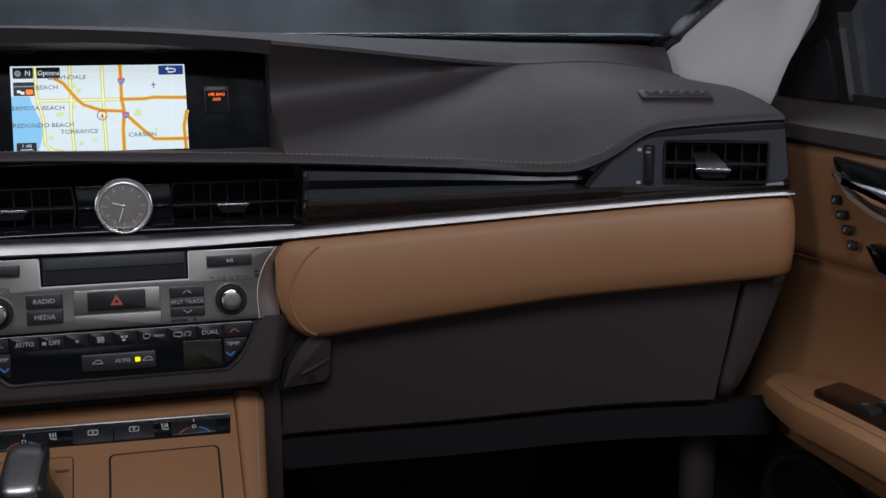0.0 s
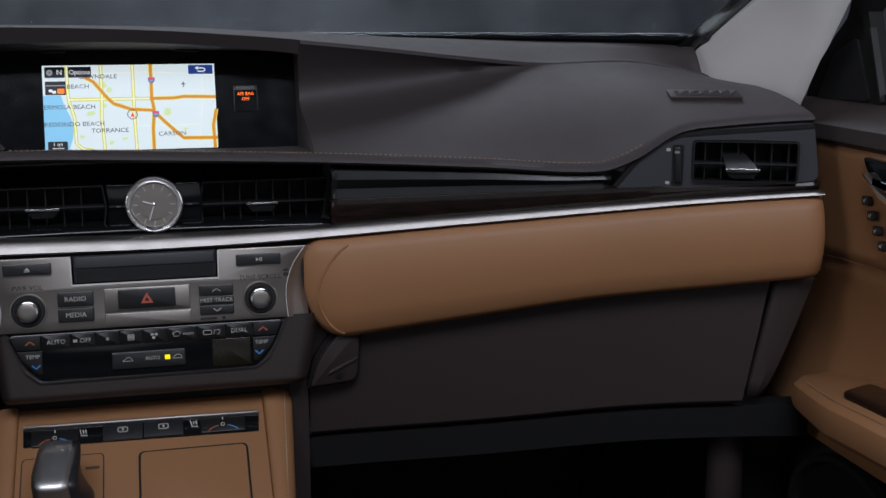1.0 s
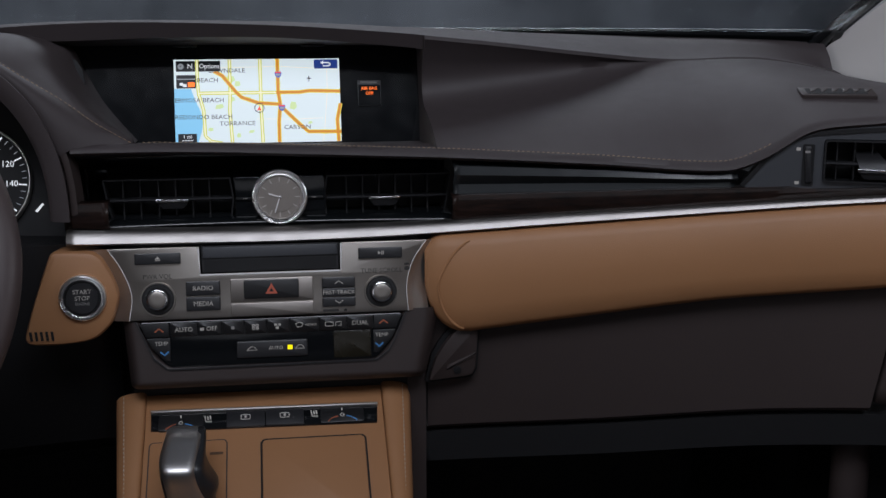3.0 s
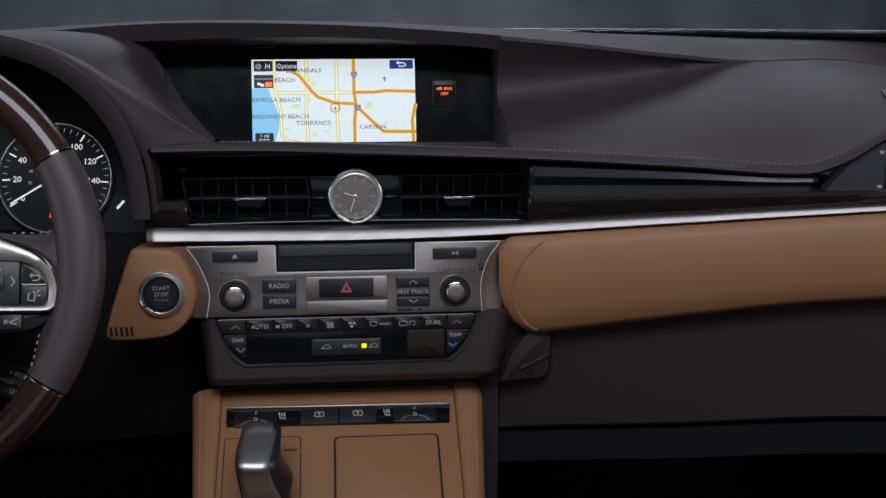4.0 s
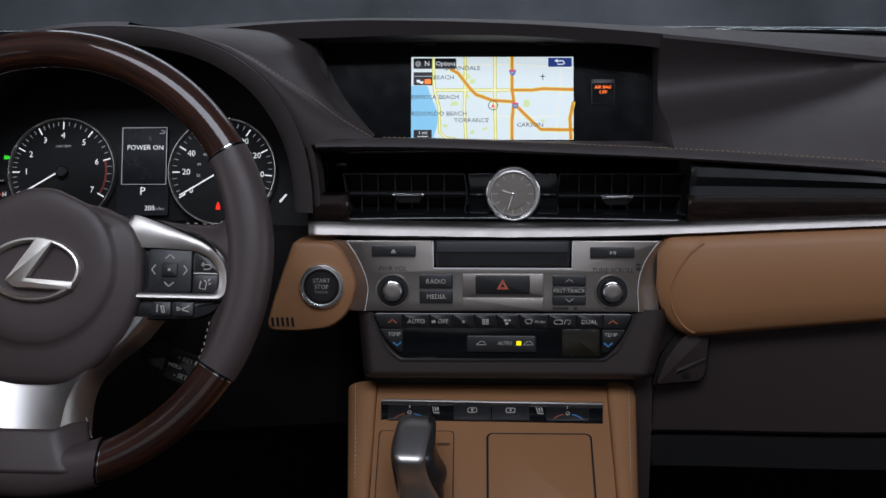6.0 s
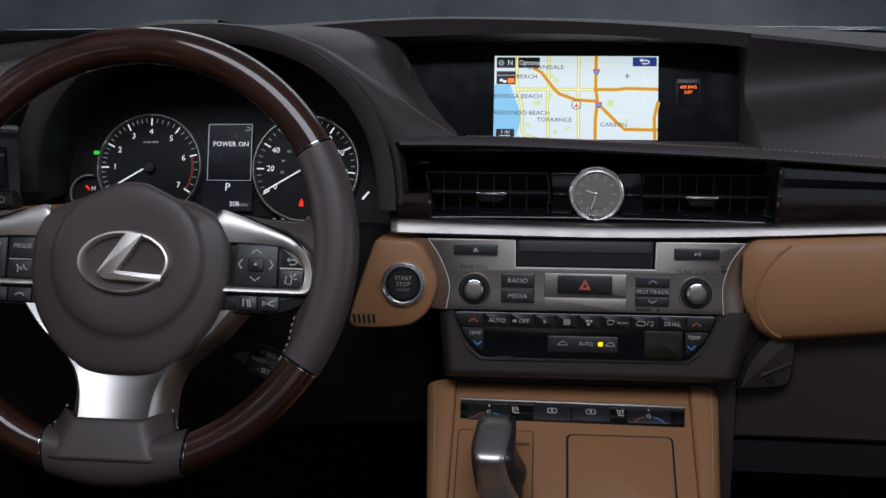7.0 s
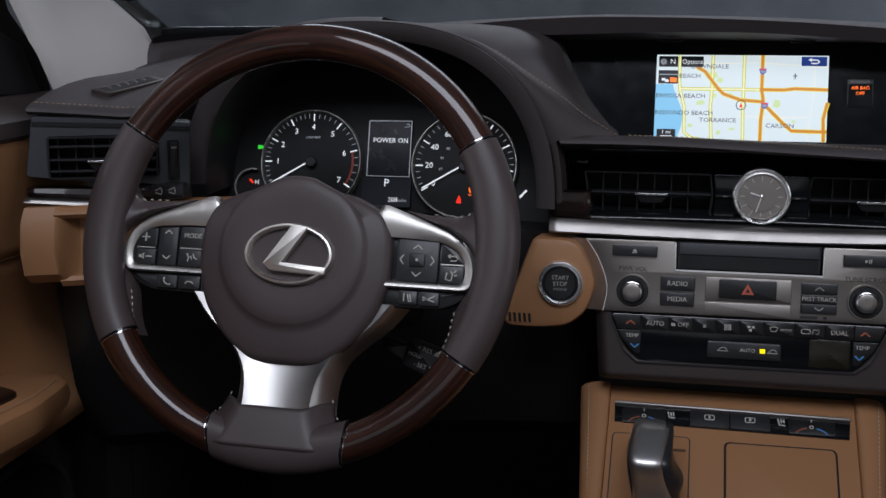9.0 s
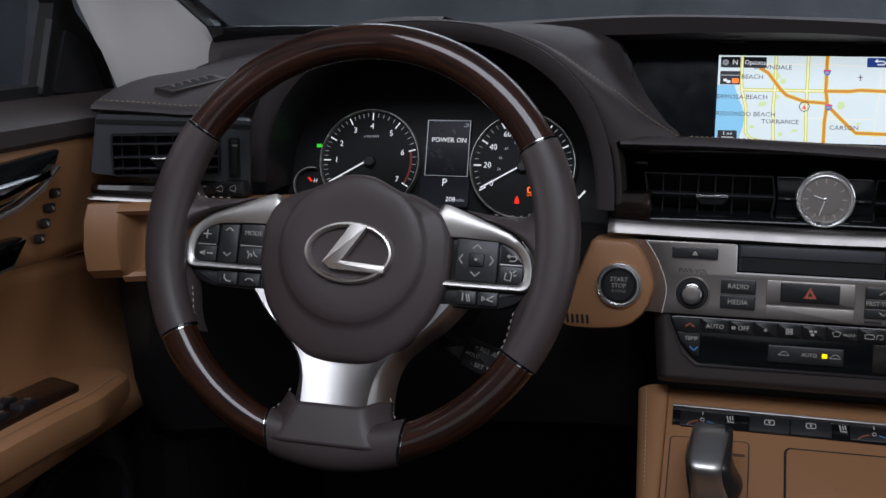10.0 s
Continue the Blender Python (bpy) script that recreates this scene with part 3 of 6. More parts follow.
def door(sign, shift):
    """A front door seen from inside: pad, shoulder, armrest, window."""
    side = "passenger" if sign > 0 else "driver"
    d = thing("car_door", Matrix.Translation((shift, 0, 0)) @ Matrix.Diagonal((sign, 1, 1, 1)), f"tan leather {side} door panel with brown shoulder and dark armrest switches", "car door")

    def face_x(y, z):
        return 0.672 + 0.12 * (y + 0.2) ** 2 + (0.012 * math.sin(max(0, min(1, (z - 0.6) / 0.25)) * math.pi))

    def panel(y0, y1, za, zb, n=14, m=10):
        return [[(face_x(y, za(y) + (zb(y) - za(y)) * v), y, za(y) + (zb(y) - za(y)) * v) for v in steps(0, 1, m)] for y in steps(y0, y1, n)]
    belt = lambda y: 0.862 + 0.02 * (y + 0.2) * -0.2
    fold = lambda y: 0.746 + 0.05 * (-(y + 0.16))
    thick(part("upper_panel", loft(panel(-0.95, -0.03, fold, belt)), TAN, d, "tan leather"), 0.004, 0)
    rows = [[(face_x(y, z) + 0.004 + 0.02 * math.sin(math.pi * v), y, z) for v, z in [(v, 0.55 + (fold(y) - 0.002 - 0.55) * v) for v in steps(0, 1, 10)]] for y in steps(-0.95, -0.03, 16)]
    thick(part("lower_panel", loft(rows), TAN, d, "tan leather"), 0.004, 0)
    rows = []
    for y in steps(-0.95, -0.06, 24):
        b = belt(y)
        rows.append([(face_x(y, b) - 0.001, y, b - 0.002), (face_x(y, b) - 0.008, y, b + 0.004), (face_x(y, b) - 0.006, y, b + 0.018), (face_x(y, b) + 0.016, y, b + 0.038), (face_x(y, b) + 0.07, y, b + 0.046), (face_x(y, b) + 0.08, y, b + 0.01)])
    part("shoulder", loft(rows, closed_v=True, cap=True), BROWN_HARD, d, "dark brown vinyl window shoulder")
    # armrest, widening towards the rear
    arm_y = lambda u: -0.15 - 0.75 * u
    arm_x = lambda u: 0.658 - 0.051 * min(1.0, (u * 6) ** 0.5)
    arm_z = lambda u: 0.614 + 0.022 * (1 - math.exp(-8 * u)) + 0.012 * u
    rows = []
    for u in [k * k for k in steps(0, 1, 48)]:
        y = arm_y(u)
        r = min(1.0, (u * 6) ** 0.5)
        inner = arm_x(u)
        z = arm_z(u)
        rows.append([(0.70, y, z + 0.004), (inner + 0.012, y, z + 0.003), (inner + 0.003, y, z - 0.003), (inner, y, z - 0.014), (inner + 0.003, y, z - 0.022 - 0.006 * r), (inner + 0.014, y, z - 0.028 - 0.010 * r), (0.70, y, z - 0.034 - 0.010 * r)])
    part("armrest", loft(rows, closed_v=True, cap=True), TAN, d, "padded tan leather armrest")
    path = [(arm_x(u) + 0.011, arm_y(u), arm_z(u) + 0.0034) for u in steps(0.06, 1, 40)]
    part("stitching", stitches(path, (0, 0, 1)), THREAD, d)
    # switch plate
    inv = Matrix.Translation((0.648, -0.40, 0.6445)) @ Matrix.Rotation(radians(-3), 4, "X")
    plate = part("switch_plate", prism(rounded([(-0.016, 0.135), (0.03, 0.155), (0.034, -0.2), (-0.020, -0.2)], 0.012), -0.003, 0.002, 0.001, at=inv), EBONY, d, "dark polished wood switch plate")
    for dx, dy in ((-0.004, 0.06), (0.016, 0.06), (-0.004, 0.02)):
        if sign > 0 and dy < 0.05:
            continue
        b = prism(rrect(dx - 0.007, dy - 0.012, dx + 0.007, dy + 0.012, 0.003), 0.002, 0.007, 0.002, at=inv)
        part("window_switch", b, KEY, plate, "black window switch")
        part("switch_mark", prism(rrect(dx - 0.003, dy + 0.004, dx + 0.003, dy + 0.009, 0.001), 0.007, 0.0074, at=inv), SATIN, plate)
    # dark lower bin and speaker
    rows = [[(0.70 + 0.01 * math.sin(v * 3), y, z) for v, z in [(v, 0.05 + 0.54 * v) for v in steps(0, 1, 8)]] for y in steps(-0.95, -0.05, 10)]
    thick(part("lower_trim", loft(rows), BROWN_HARD, d, "dark brown plastic lower door"), 0.006, 0)
    sp = Matrix.Translation((0.690, -0.21, 0.46)) @ Matrix.Rotation(radians(-90), 4, "Y")
    part("speaker_ring", loft([[sp @ Vector((r * math.cos(a), r * 1.3 * math.sin(a), h)) for r, h in ((0.072, 0.0), (0.074, 0.010), (0.080, 0.010), (0.082, 0.0))] for a in steps(0, 2 * math.pi, 40)[:-1]], closed_u=True, closed_v=True), KEY, d, "dark speaker surround")
    part("speaker_grille", lathe([(0.071, -0.004), (0.071, 0.003), (0.05, 0.006)], 36, at=sp @ Matrix.Diagonal((1, 1.3, 1, 1))), BLACK, d)
    part("bin_edge", box(0.655, -0.62, 0.16, 0.70, -0.33, 0.50), BROWN_HARD, d, "dark plastic door pocket")
    # inner handle cup
    # plane: x = -world y (towards the rear), y = world z, z = into the car
    def on_face(pts, z0, z1, bev=0.0):
        bm = bmesh.new()
        mat4 = Matrix(((0, 0, -1, 0.672), (-1, 0, 0, -0.210), (0, 1, 0, 0.7985), (0, 0, 0, 1)))
        return prism(pts, z0, z1, bev, bm=bm, at=mat4)
    cup = part("handle_cup", on_face(rounded([(0.013, 0.058), (0.24, 0.050), (0.24, 0.0), (0.09, 0.018), (0.05, 0.030), (0.022, 0.044)], 0.006), -0.008, 0.008, 0.003), GLOSS, d, "black gloss handle surround")
    part("door_handle", on_face(rounded([(0.040, 0.040), (0.22, 0.032), (0.22, 0.010), (0.09, 0.024), (0.06, 0.032)], 0.005), 0.006, 0.016, 0.004), CHROME, cup, "chrome pull handle")
    part("cup_trim", on_face(rounded([(0.020, 0.043), (0.05, 0.028), (0.09, 0.016), (0.24, -0.002), (0.24, -0.007), (0.088, 0.011), (0.048, 0.023)], 0.002), 0.006, 0.011, 0.001), SATIN, cup, "satin metal trim under the handle")
    low = part("pull_cup", on_face(rounded([(0.078, -0.014), (0.24, -0.010), (0.24, -0.040), (0.1, -0.033)], 0.005), -0.004, 0.006, 0.002), GLOSS, d, "dark pull cup")
    part("pull_trim", on_face(rounded([(0.078, -0.016), (0.1, -0.035), (0.24, -0.042), (0.24, -0.046), (0.098, -0.039)], 0.001), 0.004, 0.008, 0.001), SATIN, low)
    for i in range(4):
        y, z = 0.016 + 0.0102 * i, 0.0155 - 0.0128 * i
        b = part("seat_button", on_face(rounded([(y - 0.0055, z + 0.0045), (y + 0.0045, z + 0.0045), (y + 0.0062, z - 0.001), (y + 0.0045, z - 0.0045), (y - 0.0045, z - 0.0045)], 0.002), -0.002, 0.0035, 0.0014), KEY, d, "small dark seat memory button")
        part("button_mark", on_face([(y - 0.002, z + 0.0005), (y, z - 0.002), (y + 0.0025, z + 0.0022), (y + 0.0018, z + 0.0028), (y, z - 0.0004), (y - 0.0014, z + 0.0014)], 0.0035, 0.0037), CREAM, b)
    # mirror corner and window
    def quarter(pts, x0, x1):
        mat4 = Matrix(((0, 0, 1, 0), (1, 0, 0, 0), (0, 1, 0, 0), (0, 0, 0, 1)))
        return prism(pts, x0, x1, at=mat4)
    part("mirror_sail", quarter(rounded([(-0.052, 0.880), (-0.200, 0.896), (-0.193, 0.908), (-0.160, 0.984), (-0.135, 1.008), (-0.128, 0.984), (-0.091, 0.951), (-0.073, 0.936)], 0.006), 0.700, 0.712), RUBBER, d, "black mirror corner cover")
    part("sail_inset", quarter(rounded([(-0.085, 0.900), (-0.178, 0.904), (-0.150, 0.965), (-0.112, 0.948)], 0.006), 0.697, 0.701), KEY, d, "dark inner cover of the mirror corner")
    part("window_frame", quarter([(-0.188, 0.900), (-0.200, 0.900), (-0.173, 0.972), (-0.166, 0.990), (-0.30, 1.140), (-0.30, 1.155), (-0.140, 1.000), (-0.152, 0.988), (-0.163, 0.968)], 0.698, 0.714), RUBBER, d, "black window channel")
    part("channel_edge", quarter([(-0.199, 0.905), (-0.2015, 0.905), (-0.1755, 0.975), (-0.173, 0.974)], 0.695, 0.702), KEY, d, "dark grey edge of the window channel")
    part("window_seal", quarter([(-0.19, 0.902), (-0.95, 0.90), (-0.95, 0.912), (-0.19, 0.912)], 0.70, 0.73), RUBBER, d)
    pane = part("window_pane", quarter([(-0.19, 0.90), (-0.95, 0.90), (-0.95, 1.25), (-0.40, 1.25), (-0.166, 0.99)], 0.726, 0.730), GLASS, d, "tinted side window glass")
    pane.visible_shadow = False
    return d


door(1, 0.0)
door(-1, -0.026)

# ---- dashboard bands ----


def band(name, xs, rows_at, mat, label, category, sharp=40, depth=0.004):
    ob = tagged(finish(name, loft([rows_at(x) for x in xs]), mat, sharp), label, category)
    thick(ob, depth)
    return ob


chrome_top = spline([(-0.2, 0.781), (-0.1, 0.7765), (0.02, 0.7745), (0.15, 0.7775), (0.33, 0.7895), (0.45, 0.8), (0.55, 0.81), (0.65, 0.8195)])
chrome_low = spline([(-0.2, 0.765), (-0.1, 0.762), (0.02, 0.7605), (0.15, 0.7655), (0.33, 0.7805), (0.45, 0.793), (0.55, 0.8045), (0.65, 0.815)])
wood_top = spline([(0.17, 0.805), (0.33, 0.8105), (0.46, 0.817), (0.55, 0.8235), (0.65, 0.829)])
pad_low = spline([(0.15, 0.658), (0.2, 0.663), (0.33, 0.683), (0.44, 0.702), (0.55, 0.717), (0.65, 0.7325)])


def chrome_row(x):
    f, a, b = front(x), chrome_low(x), chrome_top(x)
    h = b - a
    return [(x, f + 0.012, a), (x, f + 0.0005, a)] + [(x, f - 0.003 + h * d, a + h * v) for d, v in ((0.06, 0.06), (0.0, 0.16), (0.05, 0.26), (0.17, 0.48), (0.32, 0.72), (0.50, 0.88), (0.85, 0.98))] + [(x, f + 0.015, b)]


band("chrome_strip", steps(-0.195, 0.647, 90), chrome_row, STRIP, "satin silver strip running across the whole dashboard", "trim")
band("chrome_strip", steps(0.53, 0.646, 16), lambda x: [mirrored((p[0], p[1], p[2] - 0.014)) for p in chrome_row(x)], STRIP, "short satin silver strip under the driver's outer vent", "trim")


def wood_row(x):
    f, a, b = front(x), chrome_top(x), wood_top(x)
    return [(x, f + 0.014, a - 0.002), (x, f + 0.0075, a), (x, f + 0.004, a + (b - a) * 0.5), (x, f + 0.006, b - 0.001), (x, f + 0.02, b)]


band("wood_trim", steps(0.184, 0.646, 60), wood_row, EBONY, "dark polished espresso wood strip above the silver strip", "trim")
band("wood_trim", steps(0.53, 0.646, 14), lambda x: [mirrored((p[0], p[1], p[2] - 0.014)) for p in wood_row(x)], EBONY, "dark polished wood strip under the driver's outer vent", "trim")
band("wood_trim", steps(-0.194, -0.155, 6), lambda x: [(x, front(x) + 0.012, chrome_top(x) - 0.002), (x, front(x) + 0.006, chrome_top(x)), (x, front(x) + 0.003, 0.792), (x, front(x) + 0.006, 0.805), (x, front(x) + 0.02, 0.806)], EBONY,
     "small dark wood end piece beside the centre vents", "trim")


def panel_row(x):
    f, a, b = front(x), wood_top(x), edge_z(min(x, 0.445))
    return [(x, f + 0.012, a - 0.003), (x, f + 0.013, a), (x, f + 0.014, a + (b - a) * 0.25), (x, f + 0.006, a + (b - a) * 0.55), (x, f + 0.008, a + (b - a) * 0.8), (x, f + 0.03, b)]


band("trim_panel", steps(0.186, 0.459, 40), panel_row, TRIM, "slate satin panel under the passenger side lip", "trim")


def fascia_row(x):
    f = front(x)
    return [(x, f + 0.016, 0.776), (x, f + 0.03, 0.780), (x, 0.034, 0.7815), (x, 0.036, 0.822), (x, 0.030, 0.832), (x, f + 0.03, 0.846), (x, f + 0.026, 0.852)]


band("centre_fascia", steps(-0.196, 0.186, 30), fascia_row, GLOSS, "black gloss fascia round the centre vents and clock", "fascia", depth=0.003)
band("fascia_end", steps(-0.1975, -0.1945, 1), lambda x: [(x, 0.03, 0.775), (x, -0.035, 0.778), (x, -0.036, 0.80), (x, -0.036, 0.83), (x, 0.03, 0.85)], BLACK, "black end of the centre fascia", "trim")


def knee_row(x):
    f = front(x)
    a, b = pad_low(x), chrome_low(x) - 0.002
    if x < 0.2:
        # rounded inner end
        k = (0.2 - x) / 0.046
        s = max(0.0, 1 - k * k) ** 0.5
        mid = 0.715 + 0.01 * k
        a = mid - (mid - a) * s
        b2 = 0.745 + (b - 0.745) * min(1, s * 1.4)
        b = b2
    h = b - a
    prof = [(0.035, 0.02), (0.008, 0.0), (-0.002, 0.02), (-0.0085, 0.09), (-0.0115, 0.3), (-0.0125, 0.5), (-0.0105, 0.7), (-0.006, 0.88), (-0.002, 0.97), (0.004, 1.0), (0.03, 1.0)]
    squeeze = 1.0 if x > 0.2 else max(0.0, 1 - ((0.2 - x) / 0.046) ** 2) ** 0.5
    fade = 1.0 if x < 0.625 else max(0.0, 1 - ((x - 0.625) / 0.027) ** 2) ** 0.5
    return [(x, f - 0.002 + d * squeeze + 0.02 * (1 - fade), a + h * v) for d, v in prof]


knee_cols = [0.1545, 0.1565, 0.160, 0.165, 0.172, 0.180, 0.190] + steps(0.2, 0.62, 40) + [0.630, 0.638, 0.644, 0.648, 0.651]
knee = thing("knee_pad", Matrix(), "tan leather padded panel across the passenger side dashboard", "dashboard pad")
part("pad", loft([knee_row(x) for x in knee_cols]), TAN, knee, sharp=60)


def knee_y(x, z):
    """The pad's front at a place."""
    row = [p for p in knee_row(x)][1:-1]
    for a, b in zip(row, row[1:]):
        if a[2] <= z <= b[2]:
            return a[1] + (b[1] - a[1]) * (z - a[2]) / max(1e-6, b[2] - a[2])
    return row[0][1] if z < row[0][2] else row[-1][1]


path = []
for a in steps(-78, 68, 30):
    x, z = 0.2 - 0.033 * math.cos(radians(a)), 0.716 + 0.048 * math.sin(radians(a))
    x += 0.012 * max(0, math.sin(radians(a)))
    path.append((x, knee_y(x, z) - 0.0004, z))
part("welt", sweep(path, oval(0.0013, 0.0013, 6), Vector((0, 1, 0))), TAN, knee, "rolled seam at the pad's inner end")

# driver side lower pad
def left_knee(x):
    f = front(x)
    prof = [(0.03, 0.0), (0.004, 0.02), (-0.008, 0.15), (-0.012, 0.45), (-0.008, 0.8), (0.0, 0.98), (0.02, 1.0)]
    return [(x, f + d + 0.002, 0.722 + 0.078 * v) for d, v in prof]


lp = thing("driver_lower_pad", Matrix(), "tan leather lower dashboard pad with a switch pocket", "dashboard pad")
part("pad", loft([left_knee(x) for x in steps(-0.683, -0.655, 6)]), TAN, lp)


def pocket_side(x, k):
    """The pad's face falling back to the pocket's floor as k goes from 0 to 1."""
    return [(x, y + (front(x) + 0.0165 - y) * k, z) if 0.726 < z < 0.786 else (x, y, z) for _, y, z in left_knee(x)]


part("pocket_side", loft([pocket_side(-0.655 + 0.012 * k, k * k * (3 - 2 * k)) for k in steps(0, 1, 8)]), TAN, lp)
part("pad_rail", loft([[(x, y + 0.005, 0.785 + (z - 0.722) * 0.19) for _, y, z in left_knee(x)] for x in steps(-0.656, -0.5, 10)]), TAN, lp)
part("pocket_back", loft([[(x, front(x) + 0.016, z) for z in (0.722, 0.75, 0.79)] for x in steps(-0.656, -0.5, 6)]), TAN, lp)
part("pocket_floor", loft([[(x, front(x) + 0.003 + d, 0.723 + e) for d, e in ((0.03, 0.006), (0.002, 0.006), (-0.001, 0.002), (0.003, -0.004), (0.03, -0.004))] for x in steps(-0.657, -0.5, 6)]), TAN, lp)
for i, (x, z, w, h) in enumerate(((-0.626, 0.770, 0.012, 0.010), (-0.624, 0.748, 0.016, 0.02))):
    b = part("switch", prism(rrect(-w, -h / 2, w, h / 2, 0.004), 0, 0.008, 0.002, at=Matrix.Translation((x, front(x) + 0.018, z)) @ Matrix.Rotation(radians(90), 4, "X")), BLACK, lp, "small black switch")
    part("mark", prism(rrect(-0.002, -0.003, 0.001, 0.003, 0.0005), 0.008, 0.0084, at=Matrix.Translation((x, front(x) + 0.018, z)) @ Matrix.Rotation(radians(90), 4, "X")), DIM, b)

# ---- glove box and lower dashboard ----
glove_low = spline([(0.15, 0.548), (0.34, 0.560), (0.51, 0.581), (0.66, 0.596)])
gb = thing("glove_box", Matrix(), "closed dark brown plastic glove box under the tan pad", "glove box")


def glove_y(x):
    return front(x) + 0.018


rows = []
for x in steps(0.160, 0.606, 34):
    a, b = glove_low(x), pad_low(x) + 0.02
    k = 0.012 * (x - 0.160) / 0.45
    rows.append([(x - k, glove_y(x) + 0.03, a), (x - k, glove_y(x) + 0.008, a), (x - k, glove_y(x) + 0.004, a + 0.004), (x, glove_y(x), a + (b - a) * 0.5), (x + k, glove_y(x) - 0.003, b)])
part("lid", loft(rows), BROWN_HARD, gb)
UP = Matrix(((1, 0, 0, 0), (0, 0, -1, -0.040), (0, 1, 0, 0), (0, 0, 0, 1)))
part("latch", prism(rounded([(0.158, 0.611), (0.203, 0.615), (0.2075, 0.622), (0.2105, 0.668), (0.190, 0.668), (0.176, 0.652), (0.166, 0.636)], 0.004), 0.0, 0.009, 0.002, at=UP), BROWN_HARD, gb, "glove box release handle")
part("latch_ridge", prism(rounded([(0.176, 0.622), (0.2075, 0.636), (0.2085, 0.641), (0.178, 0.628)], 0.002), 0.009, 0.0105, 0.0012, at=UP), BROWN_HARD, gb)
part("latch_lock", lathe([(0.0042, 0.008), (0.0042, 0.0102), (0.003, 0.0104)], 20, at=UP @ Matrix.Translation((0.188, 0.622, 0))), BLACK, gb, "small black lock")
part("latch_gap", prism(rounded([(0.155, 0.607), (0.205, 0.611), (0.2105, 0.619), (0.2135, 0.674), (0.190, 0.674), (0.172, 0.655), (0.162, 0.638)], 0.004), -0.004, 0.001, 0.0, at=UP), VOID, gb)
rows = []
for k in steps(0, 1, 8):
    z = 0.600 + 0.128 * k
    xa, xb = 0.5985 + 0.0225 * k, 0.612 + 0.042 * k ** 0.8
    rows.append([(xa, glove_y(xa) + 0.012, z), (xa, glove_y(xa) + 0.001, z), (xa + 0.002, glove_y(xa) - 0.002, z), ((xa + xb) / 2, glove_y((xa + xb) / 2) - 0.003, z), (xb, glove_y(xb) + 0.002, z), (xb + 0.004, glove_y(xb) + 0.012, z)])
thick(setting("dash_end_panel", loft(rows), BROWN_HARD, "dark brown plastic dashboard end panel", "trim"), 0.003)
rows = [[(x, front(x) + 0.03 + d, glove_low(x) - 0.003 - e) for d, e in ((0.02, 0), (-0.004, 0.002), (-0.002, 0.036), (0.01, 0.041), (0.3, 0.05))] for x in steps(0.15, 0.66, 30)]
thick(setting("under_panel", loft(rows), VOID, "black plastic cover under the glove box", "trim"), 0.004)
setting("kick_panel", box(0.640, -0.06, 0.0, 0.76, -0.012, 0.55, bm=box(0.640, -0.01, 0.0, 0.76, 0.45, 0.77)), BLACK, "dark plastic footwell side panel", "trim")
setting("kick_panel_driver", box(-0.79, -0.06, 0.0, -0.690, -0.002, 0.55, bm=box(-0.79, 0.0, 0.0, -0.690, 0.45, 0.80)), BLACK, "dark plastic footwell side panel", "trim")
sill = [[(0.61 + 0.02 * math.sin(a), -0.09 + 0.02 * math.cos(a), z) for a in steps(0, 2 * math.pi, 14)[:-1]] for z in (0.0, 0.3, 0.55)]
tagged(finish("pipe_cover", loft(sill, closed_v=True, cap=True), BROWN_HARD), "dark plastic post cover in the passenger footwell", "trim")

# driver side lower panel and column cover
rows = [[(x, front(x) + 0.045 + d, z) for d, z in ((0.05, 0.768), (0.0, 0.758), (0.0, 0.70), (0.02, 0.60), (0.05, 0.53), (0.10, 0.50))] for x in steps(-0.68, -0.16, 20)]
thick(setting("driver_lower_panel", loft(rows), BLACK, "black lower panel behind the steering wheel", "trim"), 0.004)
panel = thing("driver_pocket", Matrix.Translation((-0.575, -0.035, 0.665)) @ Matrix.Rotation(radians(90), 4, "X"), "dark plastic fold-out pocket below the dashboard", "pocket")
part("lid", prism(rrect(-0.05, -0.025, 0.05, 0.03, 0.006), 0.0, 0.02, 0.003), BLACK, panel)
part("rim", strip_path(rrect(-0.054, -0.03, 0.054, 0.034, 0.008) + [(0.054, 0.026)], 0.003, 0.012, 0.024), BROWN_HARD, panel)

col = thing("steering_column", pose(-0.402, -0.045, 0.7135, 70), "dark plastic steering column shroud", "column cover")
part("shroud", prism(rounded([(-0.075, 0.055), (0.075, 0.055), (0.085, -0.01), (0.06, -0.055), (-0.06, -0.055), (-0.085, -0.01)], 0.02), -0.12, 0.115, 0.012), BLACK, col)
part("shaft", lathe([(0.03, 0.12), (0.03, 0.148), (0.026, 0.155)], 24), BLACK, col)

